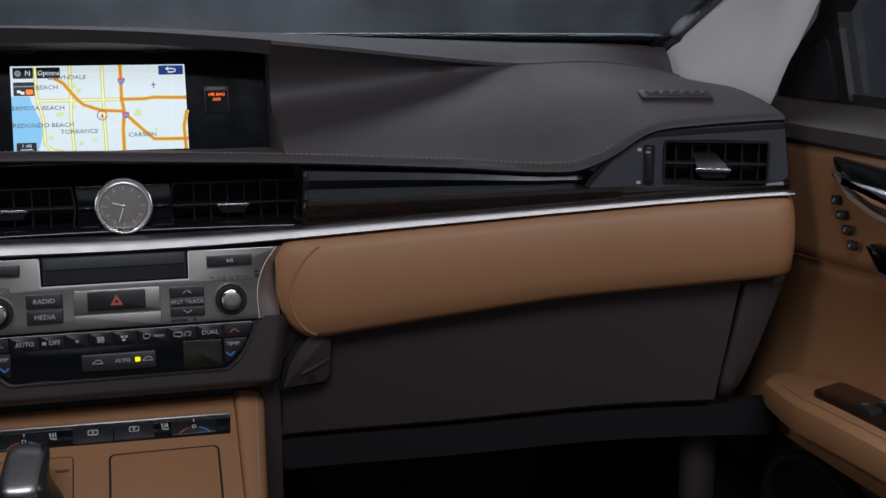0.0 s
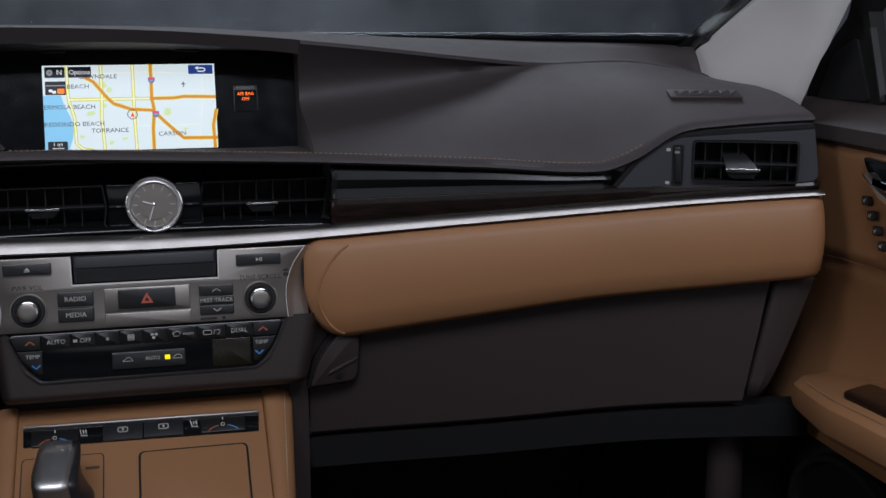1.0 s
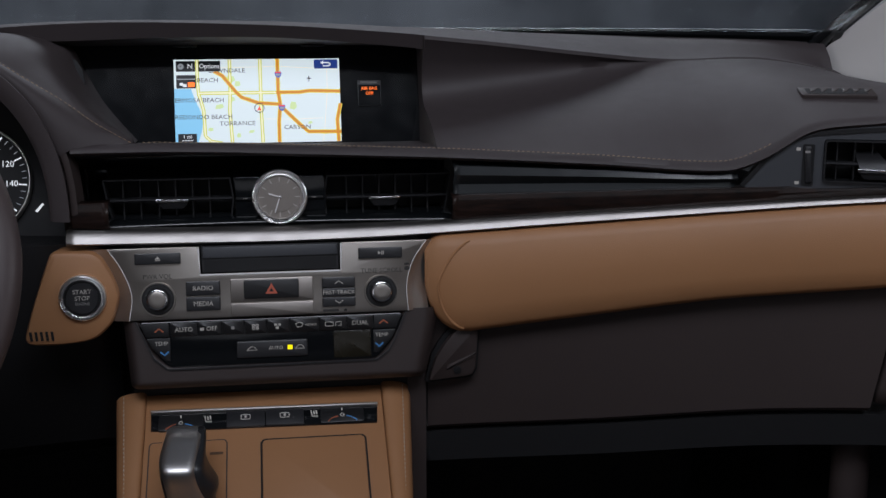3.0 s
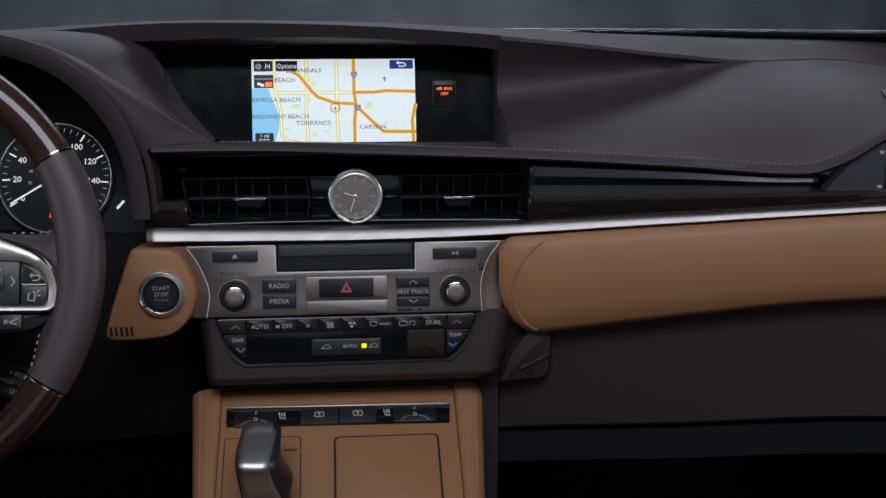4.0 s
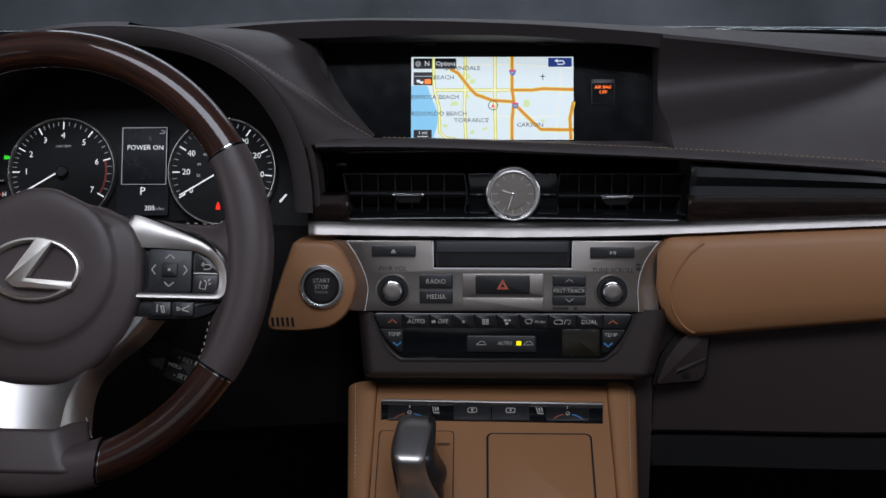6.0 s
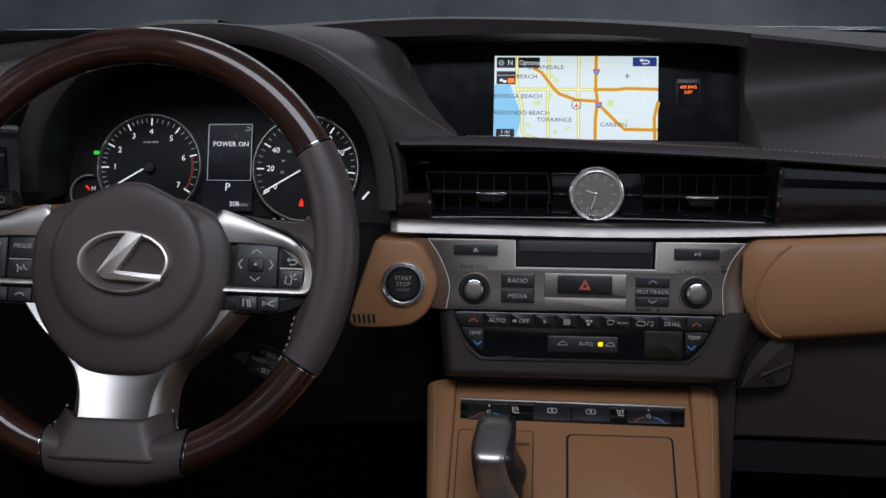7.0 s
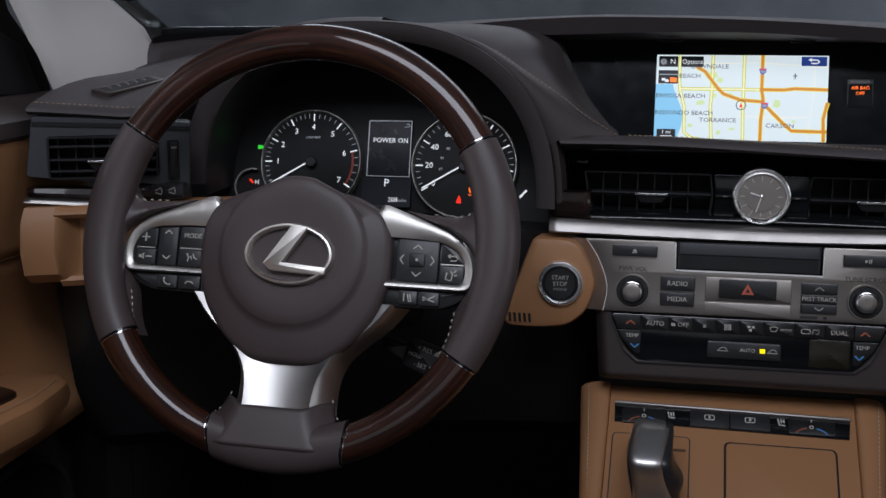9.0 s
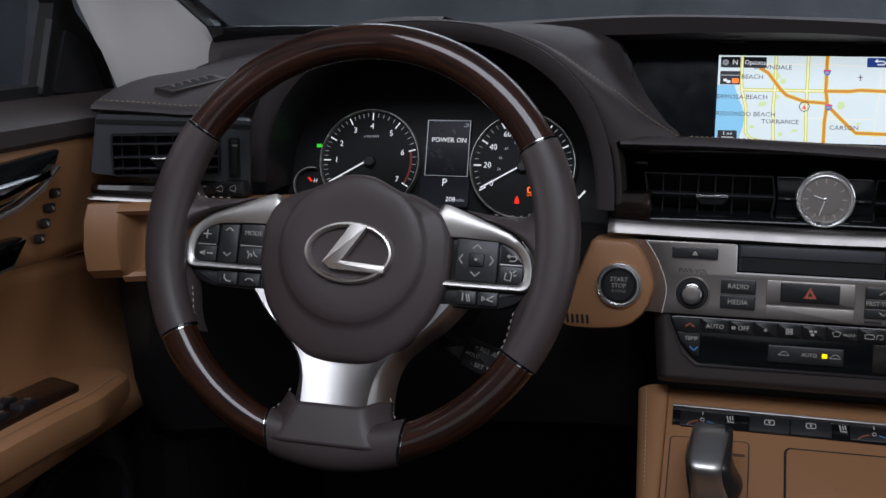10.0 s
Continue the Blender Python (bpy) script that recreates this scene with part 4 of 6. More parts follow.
# ---- centre stack ----
# Faceplate silver darkened in colour to offset the extra light these plates catch.
PLATE = brushed("silver_toned_down", (0.33, 0.30, 0.275), 0.4)
stack = setting("stack_core", box(-0.142, -0.03, 0.30, 0.150, 0.30, 0.76), BLACK, "black plastic core behind the centre stack", "trim")
FACE = pose(0, -0.057, 0.72, 80)
panel_half = spline([(28, 133), (56, 121.5), (68, 114), (78, 101)])
rows = []
for d in [27, 30] + steps(33, 93, 44) + [95, 97, 98.5, 99]:
    row = []
    xl, xr = -147 + 6 * (d - 27) / 70, 168 - 14 * ((d - 27) / 70) ** 1.3
    for x in steps(xl, xr, 110):
        gap = min(panel_half(d) - abs(x), 78.5 - d)
        k = min(1.0, max(0.0, (gap - 1.0) / 4.0))
        depth = -3.7 - 7.5 * k * k * (3 - 2 * k)
        end = max(0.0, (x - xr + 16) / 16, (xl + 12 - x) / 12)
        depth -= 16 * end ** 2.4
        depth -= 14 * max(0.0, (d - 90) / 9) ** 2.5
        row.append(FACE @ Vector((x / 1000, -d / 1000, depth / 1000)))
    rows.append(row)
rows.append([p + Vector((0, 0.05, 0.002)) for p in rows[-1]])
surround = thing("stack_surround", Matrix(), "dark brown plastic surround under the climate controls", "trim")
part("shell", loft(rows), BROWN_HARD, surround, sharp=60)
part("side_cheek", box(0.138, -0.035, 0.30, 0.157, 0.2, 0.650), BROWN_HARD, surround, "dark brown side of the centre stack")

audio = thing("audio_unit", FACE, "brushed silver audio control panel with knobs and disc slot", "car stereo")
outline = spline([(0, -138, -29), (1, -135, -4), (2, -144, 22), (3, -157, 42)])
left = [tuple(outline(k)) for k in steps(0, 3, 12)]
outr = spline([(0, 156, 42), (1, 142, 22), (2, 135, -2), (3, 136, -29)])
right = [tuple(outr(k)) for k in steps(0, 3, 12)]
slot_cut = [(-70, 42), (-69, 14), (69, 14), (70, 42)]
part("faceplate", prism(mm(left[:-1] + [(-157, 42)] + slot_cut + right), -0.012, 0.0, 0.0012), SILVER, audio, "brushed silver faceplate")
for sg, edge in ((-1, left), (1, right[::-1])):
    rows = [[(x / 1000 + sg * a, y / 1000, z) for a, z in ((-0.001, -0.010), (-0.0006, -0.0006), (0.0004, 0.0003), (0.0016, -0.0012), (0.009, -0.006), (0.022, -0.013))] for x, y in edge]
    part("plate_return", loft(rows), FLANK, audio, "dark bevelled end of the faceplate", sharp=30)
    part("edge_line", sweep([(x / 1000, y / 1000, 0.0) for x, y in edge], oval(0.0006, 0.0006, 6), Vector((0, 0, 1))), CHROME, audio, "bright edge of the faceplate")
part("slot_frame", prism(mm([(-68, 42), (-67, 16), (67, 16), (68, 42)]), -0.012, -0.007), KEY, audio)
part("slot_flap", prism(mm([(-66, 41), (-66, 30), (66, 30), (66, 41)]), -0.007, -0.004, 0.001), SLATE, audio, "dark disc slot flap")
part("slot_mouth", prism(mm([(-65, 28), (-65, 17), (65, 17), (65, 28)]), -0.007, -0.0062), VOID, audio)
part("slot_edge", strip_path(mm([(-70, 41), (-69, 14), (69, 14), (70, 41)]), 0.0018, -0.0005, 0.0008), CHROME, audio, "bright edge round the disc slot")


def key(parent, x0, y0, x1, y1, text="", size=0.005, mat=KEY, z=0.0, h=0.0035, r=0.0012, ink=CREAM, name="button", label=""):
    k = part(name, prism(mm(rrect(x0, y0, x1, y1, r * 1000)), z - 0.003, z + h, 0.0009), mat, parent, label)
    if text:
        words(text, size, (x0 + x1) / 2000, (y0 + y1) / 2000, z + h + 0.0001, k, ink)
    return k


k = key(audio, -131, 26, -87, 37, label="dark eject key")
part("mark", prism(mm([(-111.5, 30.8), (-106.5, 30.8), (-109, 33.4)]), 0.0035, 0.0037), CREAM, k)
part("mark", prism(mm([(-111.5, 29.4), (-106.5, 29.4), (-106.5, 30.1), (-111.5, 30.1)]), 0.0035, 0.0037), CREAM, k)
k = key(audio, 87, 25, 131, 36, label="dark play key")
part("mark", prism(mm([(106.5, 28.6), (109.3, 30.4), (106.5, 32.2)]), 0.0035, 0.0037), CREAM, k)
part("mark", prism(mm([(110, 28.6), (110.8, 28.6), (110.8, 32.2), (110, 32.2)]), 0.0035, 0.0037), CREAM, k)
part("mark", prism(mm([(111.6, 28.6), (112.4, 28.6), (112.4, 32.2), (111.6, 32.2)]), 0.0035, 0.0037), CREAM, k)
words("PWR·VOL", 0.0046, -0.110, 0.0135, 0.0002, audio, INK)
words("TUNE·SCROLL", 0.0046, 0.110, 0.0125, 0.0002, audio, INK)
part("mark", prism(mm(rrect(133, 12, 138, 16, 1.5)), 0.0, 0.0003), INK, audio)
part("mark", prism(mm(rrect(133, 17, 138, 19.5, 1)), 0.0, 0.0003), INK, audio)
for cx in (-110, 109):
    knob_well = part("knob_well", ring(0.0098, 0.0168, -0.004, 0.0016, 40, cx=cx / 1000, cy=-0.0085), BLACK, audio, "black ring round the knob")
    part("knob_collar", ring(0.0152, 0.0172, -0.002, 0.0022, 40, cx=cx / 1000, cy=-0.0085), SILVER, audio, "silver collar round the knob")
    kn = part("knob", lathe([(0.0108, -0.002), (0.0108, 0.004), (0.0104, 0.0085), (0.0098, 0.0105), (0.0090, 0.0108)], 40, at=Matrix.Translation((cx / 1000, -0.0085, 0))), CHROME, audio, "satin metal knob")
    part("knob_cap", lathe([(0.0084, 0.0100), (0.0084, 0.0116), (0.0074, 0.0120), (0.003, 0.0119)], 36, at=Matrix.Translation((cx / 1000, -0.0085, 0))), SILVER, kn)
key(audio, -83, -6, -50, 8, "RADIO", 0.0046)
key(audio, -83, -21, -50, -7.5, "MEDIA", 0.0046)
part("hazard_plate", prism(mm(rrect(-40, -14, 41, 9, 1)), -0.002, 0.0012, 0.0006), PLATE, audio, "raised silver plate")
k = key(audio, -27, -11, 27, 7.5, z=0.0012, mat=BLACK, label="black hazard key", name="hazard_button")
part("triangle", prism(mm([(-6, -6.5), (6, -6.5), (0, 4)]), 0.0047, 0.0050), RED_PRINT, k, "pale red triangle")
part("triangle_core", prism(mm([(-2.2, -4.3), (2.2, -4.3), (0, -0.4)]), 0.0050, 0.0052), BLACK, k)
part("card_cover", prism(mm(rrect(-40, -28.5, 41, -15.5, 0.8)), -0.002, 0.0008, 0.0005), PLATE, audio, "small silver cover")
k = key(audio, 50, -3, 83, 7.5, name="seek_up")
part("mark", strip_path(mm([(62.5, 0.8), (66.5, 3.8), (70.5, 0.8)]), 0.0008, 0.0035, 0.0037), CREAM, k)
key(audio, 50, -12, 83, -3.6, "PRST·TRACK", 0.0040)
k = key(audio, 50, -22, 83, -12.6, name="seek_down")
part("mark", strip_path(mm([(62.5, -15.6), (66.5, -18.6), (70.5, -15.6)]), 0.0008, 0.0035, 0.0037), CREAM, k)
part("mark", prism(mm(rrect(50, -27, 66, -24.5, 0.5)), 0.0, 0.0002), INK, audio)
part("mark", prism(mm(rrect(71, -27, 74.5, -24.5, 1)), 0.0, 0.0002), INK, audio)

climate = thing("climate_panel", FACE, "black climate control panel with a row of keys", "climate control")
part("panel", prism(mm(rounded([(-132, -31), (133, -31), (121, -56), (103, -76), (-102, -77), (-120, -56)], 7)), -0.012, -0.003, 0.0015), GLOSS, climate, "black gloss panel")
part("panel_rim", strip_path(mm([(-133, -30), (-121.5, -56), (-116, -68), (-103, -78.5), (103, -77.5), (116, -68), (122.5, -56), (134, -30)]), 0.0014, -0.006, -0.0015), KEY, climate, "thin dark edge below the panel")
names = [(-100, "AUTO"), (-73, "OFF"), (-50, ""), (-28, ""), (-6, ""), (17, ""), (46, ""), (74, "DUAL"), (100, "")]
for (xa, text), (xb, _) in zip(names, names[1:]):
    k = key(climate, xa + 0.3, -46, xb - 0.3, -32.5, z=-0.003, h=0.002, r=0.0006, mat=BLACK, name="climate_key")
    c = (xa + xb) / 2
    if text:
        words(text, 0.0044, c / 1000 + (0.002 if text == "OFF" else 0), -0.0395, -0.0009, k, CREAM)
        if text == "OFF":
            for dx in (-8.5, -6.5):
                part("mark", prism(mm(rrect(c + dx - 0.8, -41, c + dx + 0.8, -38, 0.5)), -0.001, -0.0008), CREAM, k)
    elif xa == -50:
        part("mark", prism(mm(rrect(c - 1.5, -41, c + 1.5, -38, 0.7)), -0.001, -0.0008), DIM, k)
    elif xa == -28:
        for dx, dy in ((-1.8, 1.4), (1.8, 1.4), (-1.8, -1.4), (1.8, -1.4)):
            part("fan_blade", ring(0.0008, 0.0016, -0.001, -0.0008, 12, cx=(c + dx) / 1000, cy=(-39.5 + dy) / 1000), CREAM, k)
    elif xa == -6:
        for dx, dy, w, h in ((-2.5, 1.5, 3, 2), (1.5, 1.5, 2.5, 2), (-1, -1.6, 3, 2.4)):
            part("mark", prism(mm(rrect(c + dx - w / 2, -39.5 + dy - h / 2, c + dx + w / 2, -39.5 + dy + h / 2, 0.4)), -0.001, -0.0008), CREAM, k)
    elif xa == 17:
        part("mark", strip_path(mm([(c - 9, -37.5), (c - 7.5, -41.2), (c - 3, -41.2), (c - 1.5, -37.5), (c - 5, -36.6), (c - 9, -37.5)]), 0.0006, -0.001, -0.0008), CREAM, k)
        words("FRONT", 0.0024, (c + 6.5) / 1000, -0.0395, -0.0009, k, CREAM)
    else:
        part("mark", strip_path(mm(rrect(c - 8, -41.5, c, -37.5, 1) + [(c, -38.5)]), 0.0006, -0.001, -0.0008), CREAM, k)
        part("mark", strip_path(mm([(c + 2, -42), (c + 3, -37.5), (c + 8, -37.5), (c + 8, -40.5), (c + 5.5, -42)]), 0.0006, -0.001, -0.0008), CREAM, k)
for sgn, cx in ((-1, -109), (1, 109)):
    k = part("temp_up_key", prism(mm([(sgn * 101, -46), (sgn * 123, -46), (sgn * 129.5, -32.5), (sgn * 101, -32.5)]), -0.006, -0.001, 0.0009), BLACK, climate)
    part("arrow", strip_path(mm([(sgn * 110.5 - 4.2, -41), (sgn * 110.5, -37.6), (sgn * 110.5 + 4.2, -41)]), 0.0014, -0.001, -0.0007), ORANGE_PRINT, k, "dull red arrow")
    k = part("temp_down_key", prism(mm([(sgn * 100, -47), (sgn * 123, -47), (sgn * 119, -56), (sgn * 105, -70), (sgn * 100, -70)]), -0.006, -0.001, 0.0009), BLACK, climate)
    words("TEMP", 0.0038, sgn * 0.1085, -0.0525, -0.0008, k, CREAM)
    part("arrow", strip_path(mm([(sgn * 105.8 - 4, -60.4), (sgn * 105.8, -64), (sgn * 105.8 + 4, -60.4)]), 0.0016, -0.001, -0.0007), BLUE_PRINT, k, "blue arrow")
part("climate_display", prism(mm(rrect(60, -74, 97.5, -47, 1)), -0.004, -0.0026, 0.0004), material("dark_olive_lcd", (0.016, 0.013, 0.007), 0.25), climate, "unlit olive display")
k = part("recirculation_key", prism(mm(rrect(-36, -70, 34, -53.5, 1.5)), -0.006, 0.0, 0.0012), KEY, climate, "dark key bar")
words("AUTO", 0.0036, 0.0025, -0.061, 0.0001, k, CREAM)
part("lamp", prism(mm(rrect(14, -63, 19, -58.6, 0.4)), 0.0, 0.0003), LIT_YELLOW, k, "lit yellow lamp")
for c in (-21, 26):
    part("mark", strip_path(mm([(c - 5, -62.4), (c - 3, -60.8), (c - 1, -59), (c + 2, -59), (c + 4, -61), (c + 5, -62.4), (c - 5, -62.4)]), 0.0006, 0.0, 0.0002), CREAM, k)

# start pod
pod = thing("start_pod", pose(-0.18, -0.056, 0.717, 84), "tan leather pod holding the engine start button", "dashboard pod")
part("pod_body", prism(mm(rounded([(-17, 44), (14, 43), (27, 20), (34, 0), (26, -28), (8, -44), (-24, -48), (-60, -47), (-52, -18), (-42, 12), (-30, 44)], 12, 6)), -0.05, 0.003, 0.006), TAN, pod)
for i in range(5):
    # Black bars on the surface paint the shade inside the slots.
    part("vent_slot", prism(mm([(-52 + i * 5, -42), (-49.5 + i * 5, -42), (-50.5 + i * 5, -33), (-53 + i * 5, -33)]), 0.0, 0.0036), VOID, pod, "narrow dark slot")

def ridged_ring(r0, r1, z0, z1):
    """A turned chrome ring with two rounded ridges and a groove between them."""
    w, h = r1 - r0, z1 - z0
    prof = [(0.0, 0.0), (0.0, 0.55), (0.10, 0.72), (0.22, 0.80), (0.36, 0.78), (0.46, 0.66), (0.54, 0.66), (0.62, 0.88), (0.74, 1.0), (0.86, 0.96), (0.96, 0.8), (1.0, 0.55), (1.0, 0.0)]
    n = 64
    rows = [[((r0 + w * p) * math.cos(2 * math.pi * i / n), (r0 + w * p) * math.sin(2 * math.pi * i / n), z0 + h * q) for i in range(n)] for p, q in prof]
    return loft(rows, closed_v=True)


sb = thing("start_button", pose(-0.181, -0.0592, 0.7165, 84), "black engine start button in a chrome ring", "button")
part("chrome_ring", ridged_ring(0.0165, 0.0226, 0.0, 0.005), RIM, sb, "chrome ring")
part("dark_ring", ring(0.0155, 0.0180, 0.001, 0.0058, 56), BLACK, sb)
part("button_face", lathe([(0.0158, -0.002), (0.0158, 0.0040), (0.0150, 0.0046), (0.008, 0.0044)], 48), KEY, sb)
words("START", 0.0042, 0, 0.0058, 0.0048, sb, CREAM)
words("STOP", 0.0042, 0, -0.0004, 0.0048, sb, CREAM)
words("ENGINE", 0.0027, 0, -0.0058, 0.0048, sb, DIM)

# ---- centre vents and clock ----


def vent(m, label, outline, vanes, bars, tab, depth=0.03, bezel=None):
    """An air vent: dark housing, upright vanes behind, level slats and a sliding tab in front."""
    v = thing("air_vent", m, label, "air vent", "dashboard vents")
    xs = [p[0] for p in outline]
    ys = [p[1] for p in outline]
    part("housing", prism(outline, -depth, -depth + 0.002), VOID, v)
    wall = bmesh.new()
    ins = outline_inset(outline if area2(outline) > 0 else outline[::-1], 0.0016)
    out = outline if area2(outline) > 0 else outline[::-1]
    rows = [[(*a, -depth), (*a, 0.0), (*b, 0.0), (*b, -depth)] for a, b in zip(out, ins)]
    part("frame", loft(rows, closed_u=True, closed_v=True, bm=wall), BLACK, v, "black vent frame")
    y0, y1 = min(ys) + 0.002, max(ys) - 0.002
    for x in vanes:
        part("vane", prism(rrect(x - 0.0007, y0, x + 0.0007, y1, 0.0004, 1), -depth * 0.8, -0.009), BLACK, v)
    for y, x0, x1 in bars:
        rows = [[(x, y + b, -0.004 + a) for a, b in ((0.0035, 0.0), (0.002, 0.0014), (-0.014, 0.0010), (-0.014, -0.0006), (0.002, -0.0014))] for x in steps(x0, x1, 6)]
        part("slat", loft(rows, closed_v=True, cap=True), KEY, v)
    cx, cy, w = tab
    t = part("tab", prism(rounded([(cx - w, cy - 0.001), (cx + w, cy - 0.001), (cx + w * 0.62, cy - 0.009), (cx - w * 0.62, cy - 0.009)], 0.0015), -0.006, 0.001, 0.001), BLACK, v, "black sliding tab")
    part("tab_edge", prism(rrect(cx - w, cy - 0.0013, cx + w, cy + 0.0013, 0.0008), -0.004, 0.0035, 0.0008), CHROME, t, "chrome tab edge")
    return v


VENT = pose(0, -0.001, 0.8, 90)
left_out = mm(rounded([(-165, 22), (-38, 22), (-35, 0), (-38, -22), (-156, -22), (-161, -4)], 2))
vent(VENT, "black centre air vent with chrome tab on the driver side", left_out, [x / 1000 for x in (-146, -129, -111, -94, -77, -60)], [(0.0, -0.162, -0.037)], (-0.0965, 0.0, 0.0165))
right_out = mm(rounded([(59, 22), (189, 22), (185, -4), (181, -23), (58, -23), (56, 0)], 2))
vent(VENT, "black centre air vent with chrome tab on the passenger side", right_out, [x / 1000 for x in (80, 97, 114, 131, 148, 165)], [(-0.002, 0.059, 0.186)], (0.1185, -0.002, 0.0165))
holder = thing("clock_mount", VENT, "black gloss mount holding the dashboard clock", "clock mount")
part("mount", prism(mm(rounded([(-36, 22), (57, 22), (59, 0), (56, -24), (-35, -24), (-33, 0)], 3)), -0.034, 0.002, 0.001), GLOSS, holder)
for x0, x1 in ((-33, -17), (39, 55)):
    part("wing", prism(mm([(x0, 1.5), (x1, 1.5), (x1, -0.8), (x0, -0.8)]), 0.002, 0.005, 0.0008), BLACK, holder)
for x0, x1 in ((-26, -21.5), (43.5, 48)):
    part("wing_mark", prism(mm(rrect(x0, 0.2, x1, 1.0, 0.2)), 0.005, 0.0052), SATIN, holder)
clock = thing("dashboard_clock", pose(0.011, -0.0115, 0.8026, 84), "round analogue clock with grey dial and chrome rim", "clock")
part("rim", ridged_ring(0.0212, 0.0282, -0.004, 0.008), RIM, clock, "polished chrome rim")
part("dial", lathe([(0.0222, 0.0), (0.0222, 0.0032), (0.0150, 0.0033)], 56), DIAL, clock, "warm grey dial")
part("dial_centre", ring(0.0001, 0.0150, 0.0030, 0.0042, 48, soft=0.05), DIAL, clock)
for i in range(12):
    a = math.radians(90 - 30 * i)
    r0 = 0.0158
    part("hour_mark", bar(r0 * math.cos(a), r0 * math.sin(a), 0.0203 * math.cos(a), 0.0203 * math.sin(a), 0.0009, 0.0033, 0.0037), CREAM, clock)
for length, deg, w in ((0.0115, 162, 0.0014), (0.0165, 252, 0.0011)):
    a = math.radians(deg)
    part("hand", bar(-0.002 * math.cos(a), -0.002 * math.sin(a), length * math.cos(a), length * math.sin(a), w, 0.0048, 0.0054), CHROME, clock, "slim chrome hand")
part("hand_pin", lathe([(0.0014, 0.0042), (0.0014, 0.006), (0.0008, 0.0063)], 16), CHROME, clock)

# outer vents with their bezels


def outer_vent(sign, label):
    """The vent at a dashboard end, turned a little towards the middle."""
    m = Matrix.Translation((0.571, -0.1545, 0.842)) @ Matrix.Rotation(radians(-23.5), 4, "Z") @ Matrix.Rotation(radians(90), 4, "X")
    if sign < 0:
        m = Matrix.Translation((-0.0265, 0, -0.001)) @ Matrix.Diagonal((-1.02, 1, 1, 1)) @ m
    bez = thing("vent_bezel", m, "slate satin bezel round the outer air vent", "vent bezel", "vent bezels")
    shape = [(-122, -27), (-99, 3), (-80, 22), (-55, 33), (-10, 37), (72, 44), (80, -14), (30, -20), (-40, -24)]
    if sign < 0:
        shape = [(-71, -30), (-74, 36), (-10, 40), (72, 44), (80, -14), (30, -20), (-40, -24)]
    out = mm(rounded(shape, 8 if sign > 0 else 3))
    hole = mm(rrect(-42, -17, 59, 24, 4))
    part("bezel", holed(out, hole, -0.03, -0.0012), SLATE, bez)
    # The crease's shade, painted as a black strip along the bezel's upper edge.
    part("bezel_crease_shade", strip_path(mm([(-118, -24), (-97, 2), (-78, 20), (-54, 29.5), (-10, 33.5), (72, 40)] if sign > 0 else [(-73, 30), (-10, 34), (72, 37)]), 0.004, -0.002, 0.0004), BLACK, bez)
    wheel_x = -57
    # Thin black sheet paints the slot's shade; nothing is cut.
    part("wheel_slot", prism(mm(rrect(wheel_x - 5, -21, wheel_x + 6, 19, 1.5)), -0.0012, 0.0002), VOID, bez)
    part("thumb_wheel", prism(mm(rounded([(wheel_x - 3.5, 17), (wheel_x + 3, 17), (wheel_x + 4.5, -18), (wheel_x - 1, -18)], 1.5)), 0.0, 0.003, 0.001), KEY, bez, "dark thumb wheel")
    part("wheel_mark", prism(mm(rrect(wheel_x - 3, 11, wheel_x + 2, 13, 0.4)), 0.003, 0.0032), DIM, bez)
    for y in (14, -19) if sign > 0 else ():
        part("mark", prism(mm(rrect(wheel_x - 11, y - 1.5, wheel_x - 7, y + 1.5, 0.4)), -0.0012, -0.0010), CREAM, bez)
    v = vent(m @ Matrix.Translation((0, 0, 0.003)), label, hole, [x / 1000 for x in (-30, -14, 2, 18, 34, 50)], [(0.014, -0.041, 0.058), (0.001, -0.041, 0.058), (-0.010, -0.041, 0.058)] if sign < 0 else [(0.001, -0.041, 0.058)], (0.006, 0.0 if sign < 0 else -0.004, 0.017))
    if sign > 0:
        rows = [[(x / 1000, y / 1000, z) for x, y, z in ((cx - w, cy + 1.2, zz), (cx + w, cy + 1.2, zz), (cx + w, cy - 1.2, zz), (cx - w, cy - 1.2, zz))] for cx, cy, w, zz in ((-4, 12, 10, -0.016), (-1, 7, 12, -0.006), (3, 1, 14, 0.0), (6, -4.5, 15, 0.003), (7, -6.5, 13, 0.002))]
        part("paddle", loft(rows, closed_v=True, cap=True), BLACK, v, "dark paddle of the vent")
    return v


outer_vent(1, "black outer air vent with dark paddle at the passenger door")
outer_vent(-1, "black outer air vent with chrome tab at the driver's door")


def defroster(m):
    """Small side window vent let into the dashboard top."""
    d = thing("defroster_vent", m, "small louvred side window vent in the dashboard top", "air vent", "defroster vents")
    part("surround", prism(mm(rounded([(-56, 11), (52, 11), (64, -12), (-44, -12)], 4)), -0.004, 0.002, 0.001), BROWN_HARD, d)
    # Black sheet paints the shaded opening under the louvres.
    part("throat", prism(mm(rounded([(-44, 6), (42, 7), (50, -8), (-37, -8)], 2)), 0.002, 0.0022), VOID, d)
    for i in range(6):
        x = -36 + i * 15.5
        part("louvre", prism(mm([(x, 6), (x + 11, 6), (x + 8, -1), (x + 3, -4)]), 0.0018, 0.0026, 0.0004), BROWN_HARD, d)
    return d




